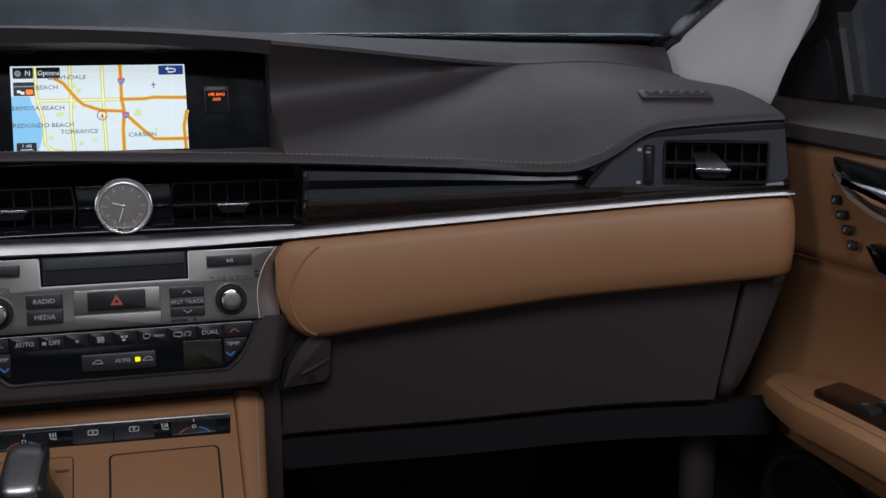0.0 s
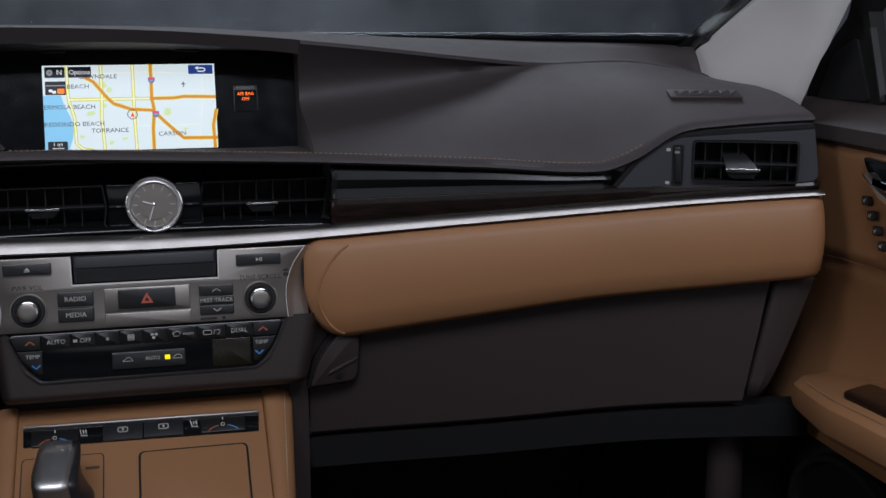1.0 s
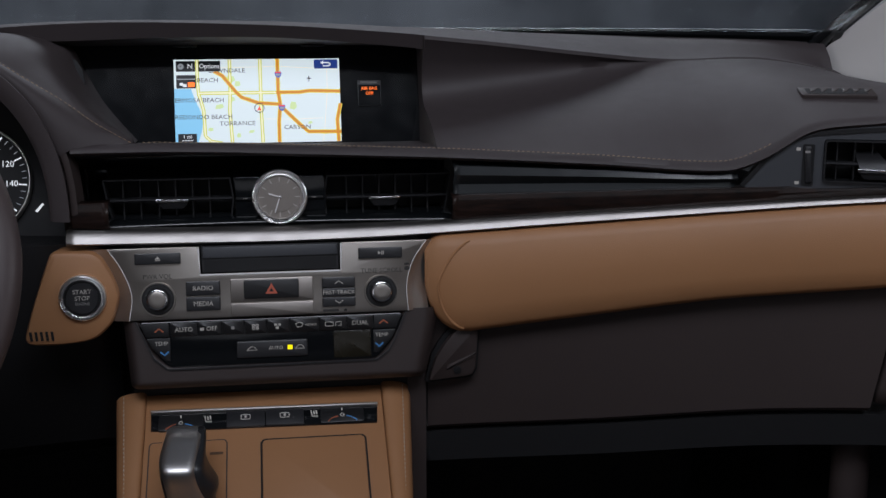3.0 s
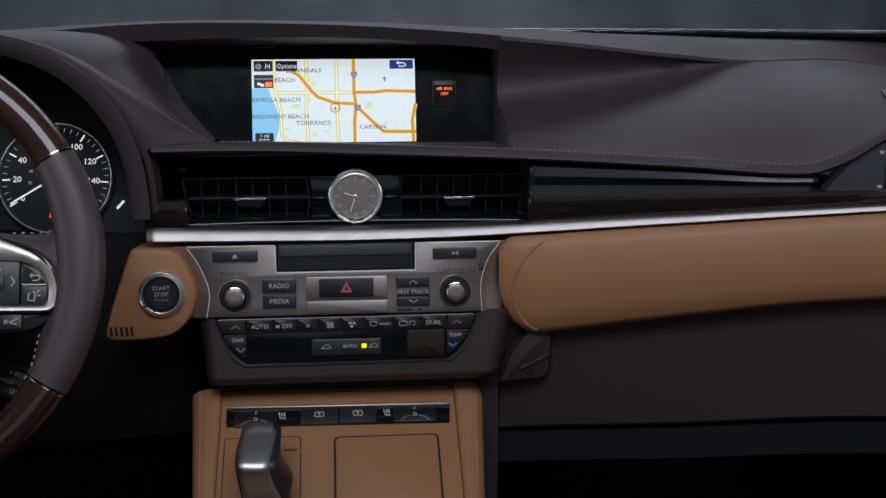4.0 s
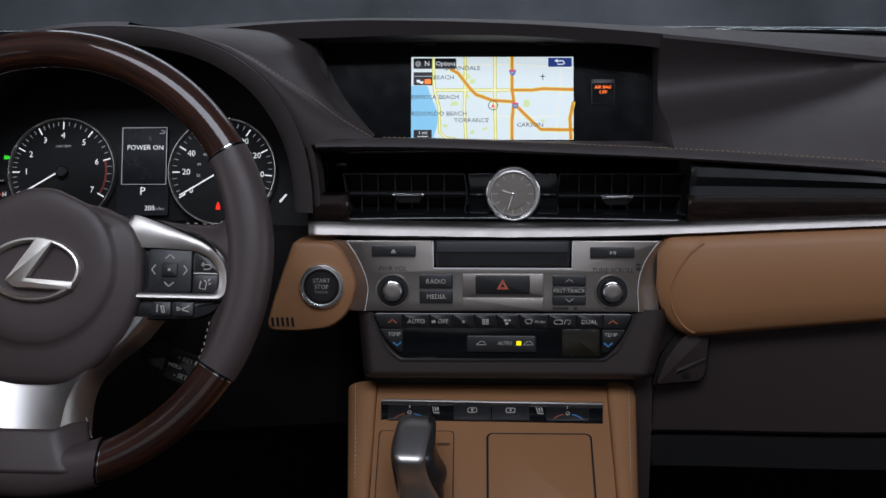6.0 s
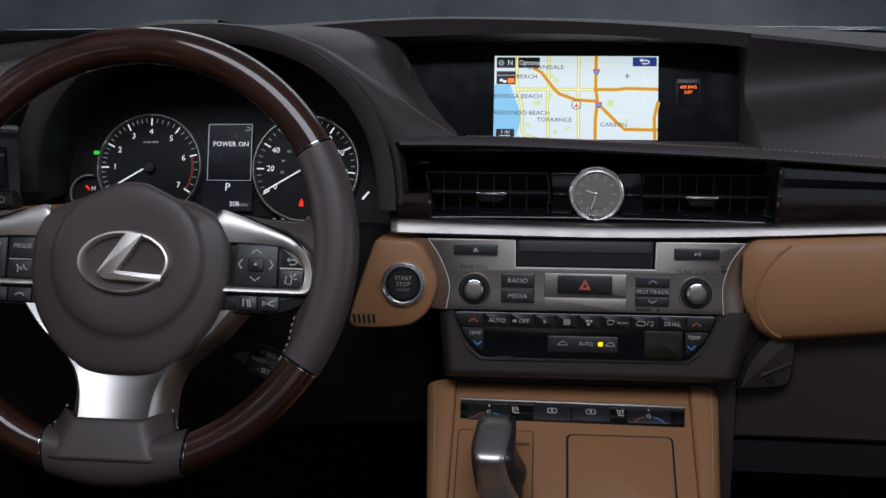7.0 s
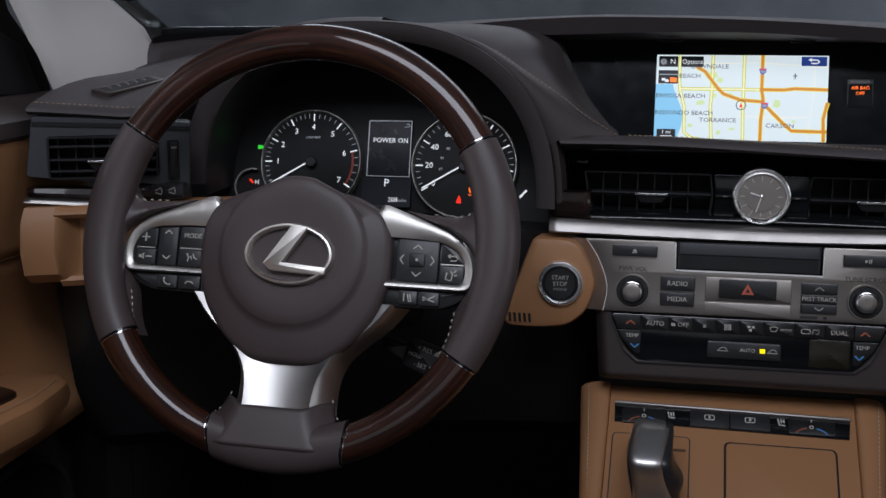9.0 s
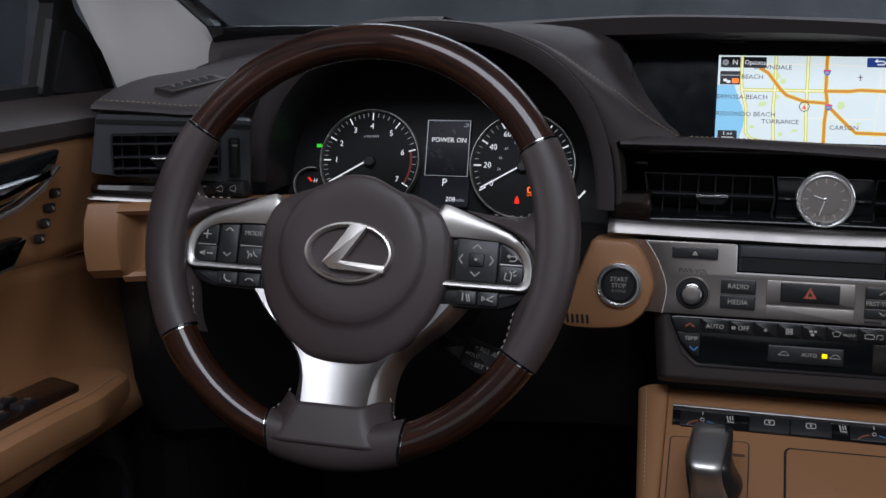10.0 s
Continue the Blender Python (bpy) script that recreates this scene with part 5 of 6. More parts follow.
def resting(place, normal, heading, sx, sy, sink):
    """A pose flush with a surface: its normal, and the way the thing's length runs."""
    n = Vector(normal).normalized()
    x = Vector(heading)
    x = (x - n * x.dot(n)).normalized()
    y = n.cross(x)
    m = Matrix((x, y, n)).transposed().to_4x4()
    return Matrix.Translation(Vector(place) - n * sink) @ m @ Matrix.Diagonal((sx, sy, 1, 1))


dv = defroster(resting((0.560, -0.094, 0.9068), (-0.18, -0.27, 0.95), (0.066, -0.039, 0.002), 0.66, 0.9, -0.0002))
copy_thing(dv, resting((-0.616, -0.102, 0.9105), (0.15, -0.24, 0.96), (0.030, 0.056, 0.011), 1.0, 1.0, 0.0014))

# ---- display ----
SCREEN = pose(-0.009, 0.108, 0.890, 74.7)
disp = thing("display_unit", SCREEN, "navigation screen showing a lit street map in a black bezel", "navigation screen")
part("bezel", prism(mm([(-240, 70), (185, 70), (185, -60), (-240, -60)]), -0.010, -0.001), GLOSS, disp, "black gloss bezel")
W, H = 90, 46.3
part("panel", prism(mm(rrect(-W, -H, W, H, 0.5)), -0.001, 0.0), MAP_LAND, disp, "lit map background")


def flat(name, pts, mat, z, parent=disp):
    return part(name, prism(mm(pts), 0.0, z), mat, parent)


def road(pts, w, mat, z, name="map_road"):
    return part(name, strip_path(mm(pts), w / 1000, 0.0, z), mat, disp)


sea = spline([(0, -72, 14), (1, -68, 2), (2, -61, -15), (3, -61, -30), (4, -66, -46.3)])
flat("map_sea", [(-90, 14)] + [tuple(sea(k)) for k in steps(0, 4, 12)] + [(-90, -46.3)], MAP_SEA, 0.00008)
for x, y, w, h in ((-30, 24, 12, 7), (-22, 19, 7, 6), (23, 19, 4, 3), (38, -6, 8, 9), (-28, 2, 6, 5), (-52, -31, 6, 4), (-8, -34, 7, 3), (-22, -38, 5, 5), (-42, -6, 10, 5), (56, -25, 5, 3), (-10, 3, 5, 3)):
    a = (x * 37 + y * 17) % 30 - 15
    c, s = math.cos(radians(a)), math.sin(radians(a))
    flat("map_park", [(x + p * w / 2 * c - q * h / 2 * s, y + p * w / 2 * s + q * h / 2 * c) for p, q in ((-1, -0.7), (0.2, -1), (1, -0.4), (0.7, 0.9), (-0.6, 1))], MAP_PARK, 0.00012)
for pts in ([(76, 46), (76, 10), (72, -30), (70, -46)], [(-90, 36), (20, 38), (90, 34)], [(-2, -20), (40, -21), (70, -20)]):
    road(pts, 0.6, MAP_ROAD_CORE, 0.00015)
for pts in ([(-65, 46), (-65, 20), (-64, 8), (-59, -10), (-58, -38), (-52, -44), (-40, -46.3)], [(-30, 46), (-30, 10), (-31, -10), (-29, -46)], [(3, 46.3), (3, -10), (4, -46.3)], [(-64, 9), (-20, 9), (20, 9)], [(90, -35), (70, -36)]):
    road(pts, 3.8, MAP_ROAD, 0.0002)
    road(pts, 1.5, MAP_ROAD_CORE, 0.00026)
free = [(-47, 33), (-38, 28), (-24, 10), (-18, 4), (0, -2.5), (22, -4), (34, -16), (44, -26), (54, -35), (90, -35.5)]
for pts in (free, [(22, 46.3), (22, 9), (24, -4), (22, -24), (22, -46.3)], [(20, 9), (45, 9), (56, 10.5), (90, 9.5)], [(90, -4), (86, -22), (87, -46.3)]):
    road(pts, 4.4, MAP_HALO, 0.0003)
    road(pts, 2.9, MAP_FREEWAY, 0.00036, "map_freeway")
for x, y in ((22.5, 29), (25.5, -8)):
    flat("map_shield", rounded([(x - 4, y + 3), (x + 4, y + 3), (x + 3, y - 2), (x, y - 4.2), (x - 3, y - 2)], 1.5), MAP_SHIELD, 0.00045)
    flat("shield_top", [(x - 3, y + 2.6), (x + 3, y + 2.6), (x + 3.3, y + 1.4), (x - 3.3, y + 1.4)], LIT_RED, 0.0005)
    flat("shield_mark", [(x - 2.2, y + 0.6), (x + 2.2, y + 0.6), (x + 1.8, y - 1.6), (x - 1.8, y - 1.6)], LIT_DIM, 0.0005)
part("position_ring", ring(0.0046, 0.0054, 0.0, 0.0005, 32, cy=-0.008, cx=0.001), MAP_TEXT, disp)
flat("position_arrow", [(1, -6), (3.2, -11), (1, -10), (-1.2, -11)], LIT_RED, 0.0005)
flat("plane_symbol", [(55.6, 27), (56.4, 27), (56.5, 25), (59, 24), (56.4, 23.6), (56.4, 21.5), (57.4, 21), (54.6, 21), (55.6, 21.5), (55.6, 23.6), (53, 24), (55.5, 25)], MAP_TEXT, 0.0005)
for text, x, y, align in (("LAWNDALE", -33, 33.5, "CENTER"), ("BEACH", -54, 23, "CENTER"), ("ERMOSA BEACH", -90, 1, "LEFT"), ("REDONDO BEACH", -90, -17.5, "LEFT"), ("TORRANCE", -23, -25, "CENTER"), ("CARSON", 42, -30, "CENTER")):
    words(text, 0.0046, x / 1000, y / 1000, 0.0006, disp, MAP_TEXT, "map_name", align, wide=1.12)
for x0, y0, x1, y1, mat in ((-87.5, 33, -67, 44.5, MAP_BOX), (-63.5, 33, -40, 44.5, MAP_BOX), (-87.5, 14.5, -66.5, 29, MAP_BOX), (-87, -45, -67, -35.5, MAP_BOX), (62, 35, 88, 45, MAP_BLUE)):
    flat("screen_key", rrect(x0, y0, x1, y1, 1), mat, 0.0007)
words("N", 0.0055, -0.0725, 0.0385, 0.0009, disp, LIT_WHITE, "screen_text")
part("compass", ring(0.0004, 0.0036, 0.0, 0.0009, 20, cx=-0.0825, cy=0.0385), LIT_DIM, disp)
words("Options", 0.0052, -0.0517, 0.0385, 0.0009, disp, LIT_WHITE, "screen_text", wide=0.9)
words("1 mi", 0.0040, -0.077, -0.0388, 0.0009, disp, LIT_WHITE, "screen_text")
flat("scale_bar", [(-83, -42.5), (-71, -42.5), (-71, -43.2), (-83, -43.2)], LIT_WHITE, 0.0009)
for x, y, w in ((-82, 19, 4), (-78.5, 17.5, 4)):
    flat("traffic_mark", rrect(x - w / 2, y - 1.5, x + w / 2, y + 1.5, 0.8), LIT_WHITE, 0.0009)
flat("traffic_mark", rrect(-75, 16, -68, 21, 0.8), LIT_ORANGE, 0.0009)
flat("traffic_line", [(-87, 25), (-67, 25), (-67, 24), (-87, 24)], LIT_DIM, 0.0009)
part("return_mark", strip_path(mm([(70, 41.5), (78, 41.5), (80, 40), (80, 39), (78, 37.8), (72, 37.8)]), 0.0013, 0.0, 0.0009), LIT_WHITE, disp)
flat("return_mark", [(72.5, 44), (72.5, 39.2), (69, 41.6)], LIT_WHITE, 0.0009)
lamp = thing("airbag_lamp", SCREEN @ Matrix.Translation((0.1225, 0.0085, -0.001)), "small black airbag lamp with lit orange letters", "warning lamp")
part("body", prism(mm(rrect(-13, -16, 13, 13, 1)), 0.0, 0.0015, 0.0006), BLACK, lamp)
part("window", prism(mm(rrect(-12, -15, 12, 8, 0.8)), 0.0015, 0.0018), GLOSS, lamp)
words("PASSENGER", 0.0026, 0, 0.0105, 0.0017, lamp, DIM)
words("AIR BAG", 0.0036, 0, 0.0035, 0.0020, lamp, LIT_ORANGE, wide=0.95)
words("OFF", 0.0036, 0, -0.0022, 0.0020, lamp, LIT_ORANGE)
for x in (-0.085, 0.052):
    s = thing("hood_slot", pose(x, 0.10, 0.951, 180 + 7), "small dark oval slot in the display hood", "vent slot", "hood slots")
    # Raised black oval paints the slot's shaded inside.
    part("slot", prism(mm(oval(13, 4, 24)), 0.0, 0.002, 0.0005), VOID, s)

# ---- instruments ----
CLUSTER = pose(-0.376, 0.028, 0.823, 72)
cl = thing("instrument_cluster", CLUSTER, "black instrument cluster with two lit round gauges", "instrument panel")
part("backing", prism(mm(rounded([(-215, 130), (190, 130), (190, -70), (-215, -70)], 30)), -0.016, -0.010), VOID, cl)


def gauge(cx, name, label, numbers, places, minor, needle, red=None):
    at = spline([(i, a) for i, a in enumerate(places)])
    g = part(name, lathe([(0.0565, -0.010), (0.0565, -0.004), (0.050, -0.0035), (0.02, -0.003)], 64, at=Matrix.Translation((cx, -0.003, 0))), VOID, cl, label)
    part("gauge_rim", ring(0.0555, 0.0582, -0.008, 0.001, 72, cx=cx, cy=-0.003, soft=0.4), SATIN, g, "thin satin metal rim")
    n = len(numbers)
    total = (n - 1) * minor
    fine = bmesh.new()
    for i in range(total + 1):
        a = radians(at(i / minor))
        c, s = math.cos(a), math.sin(a)
        big = i % minor == 0
        r0 = 0.0455 if big else 0.0490
        mark = bar(cx + r0 * c, -0.003 + r0 * s, cx + 0.0535 * c, -0.003 + 0.0535 * s, 0.0014 if big else 0.0006, -0.0030, -0.0026, bm=None if big else fine)
        if big:
            part("scale_mark", mark, LIT_WHITE, g)
    tagged(part("fine_marks", fine, LIT_DIM, g), kind="stuff")
    for i, t in enumerate(numbers):
        a = radians(at(i))
        if t:
            words(t, 0.0062, cx + 0.0385 * math.cos(a), -0.003 + 0.0385 * math.sin(a), -0.0026, g, LIT_WHITE, "numeral")
    if red:
        part("red_zone", strip_path([(cx + 0.0475 * math.cos(radians(a)), -0.003 + 0.0475 * math.sin(radians(a))) for a in steps(red[0], red[1], 14)], 0.0022, -0.0030, -0.0027), material("red_zone_print", (0.35, 0.05, 0.03), 0.5), g, "dull red zone")
    a = radians(needle)
    part("needle", bar(cx, -0.003, cx + 0.051 * math.cos(a), -0.003 + 0.051 * math.sin(a), 0.0014, 0.0015, 0.0025), LIT_WHITE, g, "lit white needle")
    part("needle_hub", lathe([(0.0062, -0.003), (0.0062, 0.003), (0.005, 0.004)], 28, at=Matrix.Translation((cx + 0.001, -0.004, 0))), BLACK, g)
    return g


g = gauge(-0.0925, "tachometer", "round rev counter", ["0", "1", "2", "3", "4", "5", "6", "7"], (212, 181, 152, 120, 90, 54, 15, -31), 5, 211, (14, -31))
words("x1000 RPM", 0.0026, -0.0925, 0.024, -0.0026, g, LIT_DIM)
g = gauge(0.0795, "speedometer", "round speedometer", ["0", "20", "40", "60", "80", "100", "120", "140", "160"], [212 - 31 * i for i in range(9)], 4, 211)
for i, t in enumerate(("20", "40", "60", "80", "100")):
    a = radians(190 - 27 * i)
    words(t, 0.0030, 0.0795 + 0.026 * math.cos(a), -0.003 + 0.026 * math.sin(a), -0.0026, g, LIT_DIM, "numeral")
c = part("info_display", prism(mm(rrect(-28.5, -17, 19.5, 44.5, 1.5)), -0.010, -0.003), material("dark_lcd", (0.012, 0.013, 0.018), 0.25), cl, "dark information display")
part("display_frame", strip_path(mm([(-28.5, 44), (19, 44.5), (19.5, -17), (-28, -17), (-28.5, 44)]), 0.0009, -0.003, -0.0024), LIT_DIM, c)
part("display_foot", prism(mm(rrect(-33, -50, 22, -18.5, 1)), -0.010, -0.004), material("blue_black_lcd", (0.014, 0.015, 0.024), 0.3), cl)
words("POWER ON", 0.0052, -0.0035, 0.0225, -0.0026, c, LIT_WHITE)
part("return_mark", strip_path(mm([(13, 41), (16, 41), (17, 39.5), (16, 38), (11.5, 38)]), 0.0006, -0.003, -0.0026), LIT_DIM, c)
words("P", 0.0085, -0.0055, -0.0245, -0.0036, cl, LIT_WHITE)
words("208", 0.0052, 0.0025, -0.0425, -0.0036, cl, LIT_WHITE)
words("miles", 0.0036, 0.0125, -0.043, -0.0036, cl, LIT_DIM, slant=0.2)
# belt, engine and lamp tell-tales
part("belt_lamp", prism(mm([(73.5, -44), (78.5, -44), (78, -39), (76.8, -37.5), (76.8, -36), (75.2, -36), (75.2, -37.5), (74, -39)]), -0.003, -0.0022), LIT_RED, cl, "lit red belt warning")
e = part("engine_lamp", strip_path(mm([(87, -30), (87, -27), (89, -26), (94, -26), (96, -28), (96, -31.5), (88, -31.5), (87, -30)]), 0.0014, -0.003, -0.0022), LIT_ORANGE, cl, "lit orange engine warning")
words("CHECK", 0.0024, 0.0915, -0.0345, -0.0022, e, LIT_ORANGE)
part("parking_lamp", prism(mm([(-158, 11), (-153, 11), (-151, 13), (-153, 15), (-158, 15)]), -0.009, -0.0084), LIT_GREEN, cl, "lit green lamp symbol")
for cx, sg in ((-0.160, 1),):
    rows = [[(cx + r * math.cos(a), -0.032 + r * math.sin(a), z) for r, z in ((0.0185, -0.008), (0.0185, -0.003), (0.0200, -0.003), (0.0200, -0.008))] for a in steps(radians(75 if sg > 0 else -60), radians(240 if sg > 0 else 105), 24)]
    part("small_gauge_rim", loft(rows, closed_v=True, cap=True), SATIN, cl)
words("H", 0.0048, -0.155, -0.0275, -0.006, cl, LIT_WHITE)
part("warm_mark", bar(-0.164, -0.024, -0.160, -0.028, 0.002, -0.008, -0.006), LIT_RED, cl)
part("fuel_needle", bar(0.143, -0.033, 0.148, -0.027, 0.0014, -0.008, -0.004), LIT_WHITE, cl)
part("fuel_needle_tail", bar(0.141, -0.035, 0.143, -0.033, 0.0018, -0.008, -0.004), LIT_WHITE, cl)

# ---- steering wheel ----
WHEEL = pose(-0.4030, -0.2267, 0.7862, 70) @ Matrix.Rotation(radians(-1), 4, "Z") @ Matrix.Diagonal((1.022, 1.022, 1.022, 1))
sw = thing("steering_wheel", WHEEL, "brown leather and polished wood steering wheel with satin spokes", "steering wheel")
RM, RA, RB = 0.1793, 0.0160, 0.0150


def rim_arc(a0, a1, fat=0.0, n=40, lumps=None, cut0=0.0, cut1=0.0):
    """A stretch of the rim; cut0 and cut1 slant its ends, in degrees from the middle to the edge."""
    rows = []
    for u in steps(0, 1, n):
        row = []
        for p, q in oval(1, 1, 24, 2.2):
            a = (a0 + cut0 * p) * (1 - u) + (a1 + cut1 * p) * u
            k = fat + (lumps(a) if lumps else 0)
            r = RM - 0.35 * k + (RA + k) * p
            row.append((r * math.cos(radians(a)) + 0.003, r * math.sin(radians(a)) - 0.0025, (RB + fat * 0.6) * q))
        rows.append(row)
    return loft(rows, closed_v=True, cap=True)


def plate_shape(pts, z0, z1, r=0.006, bevel=0.003):
    return prism(mm(rounded(pts, r * 1000)), z0, z1, bevel)


part("wood_arc", rim_arc(30.5, 149.5, n=70), WOOD, sw, "polished dark wood upper rim")
part("wood_arc", rim_arc(211.2, 252.0, cut1=2.6), WOOD, sw, "polished dark wood lower rim")
part("wood_arc", rim_arc(291.0, 329.2, cut0=-2.6), WOOD, sw, "polished dark wood lower rim")
part("grip", rim_arc(-30.6, 30.3, 0.0014, lumps=lambda a: 0.0018 * math.exp(-((a - 8) / 17) ** 2)), GRIP, sw, "dark brown leather grip")
part("grip", rim_arc(149.7, 211.0, 0.0014, lumps=lambda a: 0.0018 * math.exp(-((a - 172) / 17) ** 2)), GRIP, sw, "dark brown leather grip")
part("bottom_grip", rim_arc(252.3, 290.7, 0.0014, lumps=lambda a: 0.0034 * math.exp(-((a - 271.5) / 18) ** 2), cut0=2.6, cut1=-2.6), GRIP, sw, "dark brown leather lower grip")
for a, c in ((30.4, 0), (149.6, 0), (211.1, 0), (252.15, 2.6), (290.85, -2.6), (329.3, 0)):
    part("joint_ring", rim_arc(a - 0.28, a + 0.28, 0.0017, 2, cut0=c, cut1=c), GLOSS, sw)
for a, c in ((30.9, 0), (149.1, 0), (211.6, 0), (251.6, 2.6), (291.4, -2.6), (328.8, 0)):
    part("joint_edge", rim_arc(a - 0.1, a + 0.1, 0.0004, 2, cut0=c, cut1=c), CHROME, sw, "fine bright edge of the wood")

for sg in (-1, 1):
    side = lambda pts: [(sg * x, y) for x, y in pts]
    upper = spline([(0, 178, 68, 0.008), (1, 171, 61, 0.003), (2, 164, 51, -0.003), (3, 159, 41, -0.008), (4, 155, 33.5, -0.010), (5, 146, 29, -0.011), (6, 120, 29.5, -0.0125), (7, 98, 32.5, -0.0150)])
    lower = spline([(0, 178, -22, 0.011), (1, 168, -18, 0.0085), (2, 161, -4, 0.006), (3, 154, 5, 0.004), (4, 147, 11, 0.002), (5, 136, 17.5, -0.003), (6, 115, 25, -0.008), (7, 97, 31.5, -0.0145)])
    rows = []
    for k in steps(0, 7, 42):
        (ax, ay, az), (bx, by, bz) = upper(k), lower(k)
        sec = [(0.0, -0.016), (0.0, -0.005), (0.04, -0.0015), (0.12, 0.0004), (0.35, 0.0012), (0.65, 0.0010), (0.88, 0.0), (0.96, -0.002), (1.0, -0.006), (1.0, -0.016)]
        rows.append([(sg * (ax + (bx - ax) * v) / 1000, (ay + (by - ay) * v) / 1000, az + (bz - az) * v + h) for v, h in sec])
    part("thumb_rest", loft(rows, closed_v=True, cap=True), GRIP, sw, "leather thumb rest", sharp=60)
    rows = []
    for ax, ay, bx, by in ((161, -14, 180, -14), (159, -30, 178, -30), (152, -41, 176, -42), (147, -52, 174, -52), (145, -62, 171, -62), (143.5, -72, 167, -72), (140, -83, 162, -83), (135, -92.5, 156, -93)):
        sec = [(0.0, -0.026), (0.0, -0.014), (0.05, -0.010), (0.16, -0.005), (0.5, 0.006), (1.0, 0.0125), (1.0, -0.012)]
        rows.append([(sg * (ax + (bx - ax) * v) / 1000, (ay + (by - ay) * v) / 1000, z) for v, z in sec])
    part("grip_wing", loft(rows, closed_v=True, cap=True), GRIP, sw, sharp=60)
    part("spoke_core", plate_shape(side([(70, 30), (130, 18), (154, 0), (156, -32), (136, -50), (80, -52)]), -0.03, -0.014), BLACK, sw, "black spoke behind the switches")
    fr = side([(74, 38.5), (99, 30), (142, 14.5), (157, 0), (161.5, -15), (160, -35), (70, -35)])
    inn = side([(70, 8.5), (100, 8.5), (132, 6.5), (146, -1), (153, -14), (152, -29.5), (70, -29.5)])
    o, i2 = mm(rounded(fr, 9)), mm(rounded(inn, 8))
    rows = [[(*a, -0.016), (*a, -0.0075), (a[0] * 0.8 + b[0] * 0.2, a[1] * 0.8 + b[1] * 0.2, -0.0050), (a[0] * 0.35 + b[0] * 0.65, a[1] * 0.35 + b[1] * 0.65, -0.0052), (*b, -0.0075), (*b, -0.016)] for a, b in zip(o, i2)]
    part("spoke_frame", loft(rows), SATIN, sw, "satin silver spoke frame", sharp=50)
    part("switch_bed", plate_shape(side([(72, 10), (100, 10), (133, 7.5), (147, 0), (154, -14), (153, -30), (72, -30)]), -0.022, -0.0125), BLACK, sw)
    part("lower_bed", plate_shape(side([(80, -35), (158, -35), (146, -46), (132, -51), (84, -52)]), -0.022, -0.0125, 0.004, 0.002), BLACK, sw)
for k, pts in enumerate(([(-150, -13), (-148, -3), (-140, 4), (-131, 5), (-131, -13)], [(-151, -29), (-150.5, -14), (-131, -14), (-131, -29)], [(-129.5, -29), (-129.5, 5.5), (-111, 7), (-111, -29)], [(-109.5, -12), (-109.5, 7), (-84, 8), (-84, -12)], [(-109.5, -29), (-109.5, -13), (-84, -13), (-84, -29)],
                         [(92, -29), (92, 8), (129, 7), (129, -29)], [(130.5, -12), (130.5, 6), (144, 0), (151, -10), (151.5, -12)], [(130.5, -29), (130.5, -13), (152, -13), (151.5, -29)])):
    part("switch", prism(mm(rounded(pts, 2.2)), -0.0135, -0.0085, 0.0013), KEY, sw, "black wheel switch")
ZM = -0.0085
part("switch_centre", prism(mm(rrect(103, -16, 117, -4, 1.8)), ZM, ZM + 0.0013, 0.0008), BLACK, sw)
part("mark", lathe([(0.0013, ZM + 0.0013), (0.0013, ZM + 0.0016), (0.0006, ZM + 0.0017)], 12, at=Matrix.Translation((0.110, -0.010, 0))), CREAM, sw)
for pts in ([(106, -0.5), (110, 3), (114, -0.5)], [(106, -20.5), (110, -24), (114, -20.5)], [(98, -6), (95, -10), (98, -14)], [(122, -6), (125, -10), (122, -14)], [(-124, 0), (-120.5, 3), (-117, 0)], [(-124, -20), (-120.5, -23), (-117, -20)],
            [(137, -5), (144, -5), (145.4, -7), (143.6, -9), (139, -9)], [(137, -5), (139, -3.4)], [(137, -5), (139, -6.6)], [(137, -19), (136, -25), (141, -26), (142, -20), (140, -18)], [(143, -19), (145, -17)], [(143.5, -21.5), (146, -21)],
            [(-146, -4), (-138, -4)], [(-142, 0), (-142, -8)], [(-147, -21), (-144.5, -21), (-142.5, -19), (-142.5, -24), (-144.5, -22.2), (-147, -22.2)], [(-140.5, -21.6), (-134.5, -21.6)],
            [(-101, -17), (-99, -20.5), (-100, -24)], [(-97.5, -19), (-96, -22)], [(-95, -17), (-94, -20), (-91, -22)]):
    part("mark", strip_path(mm(pts), 0.0011, ZM, ZM + 0.0003), CREAM, sw)
for x0, x1, y in ((131, 151, -12.5), (-150, -132, -13.5), (-108, -86, -12.5)):
    part("divider", prism(mm(rrect(x0, y - 0.5, x1, y + 0.5, 0.2)), ZM - 0.001, ZM + 0.0009), SATIN, sw)
words("MODE", 0.0042, -0.097, -0.001, ZM + 0.0001, sw, CREAM)
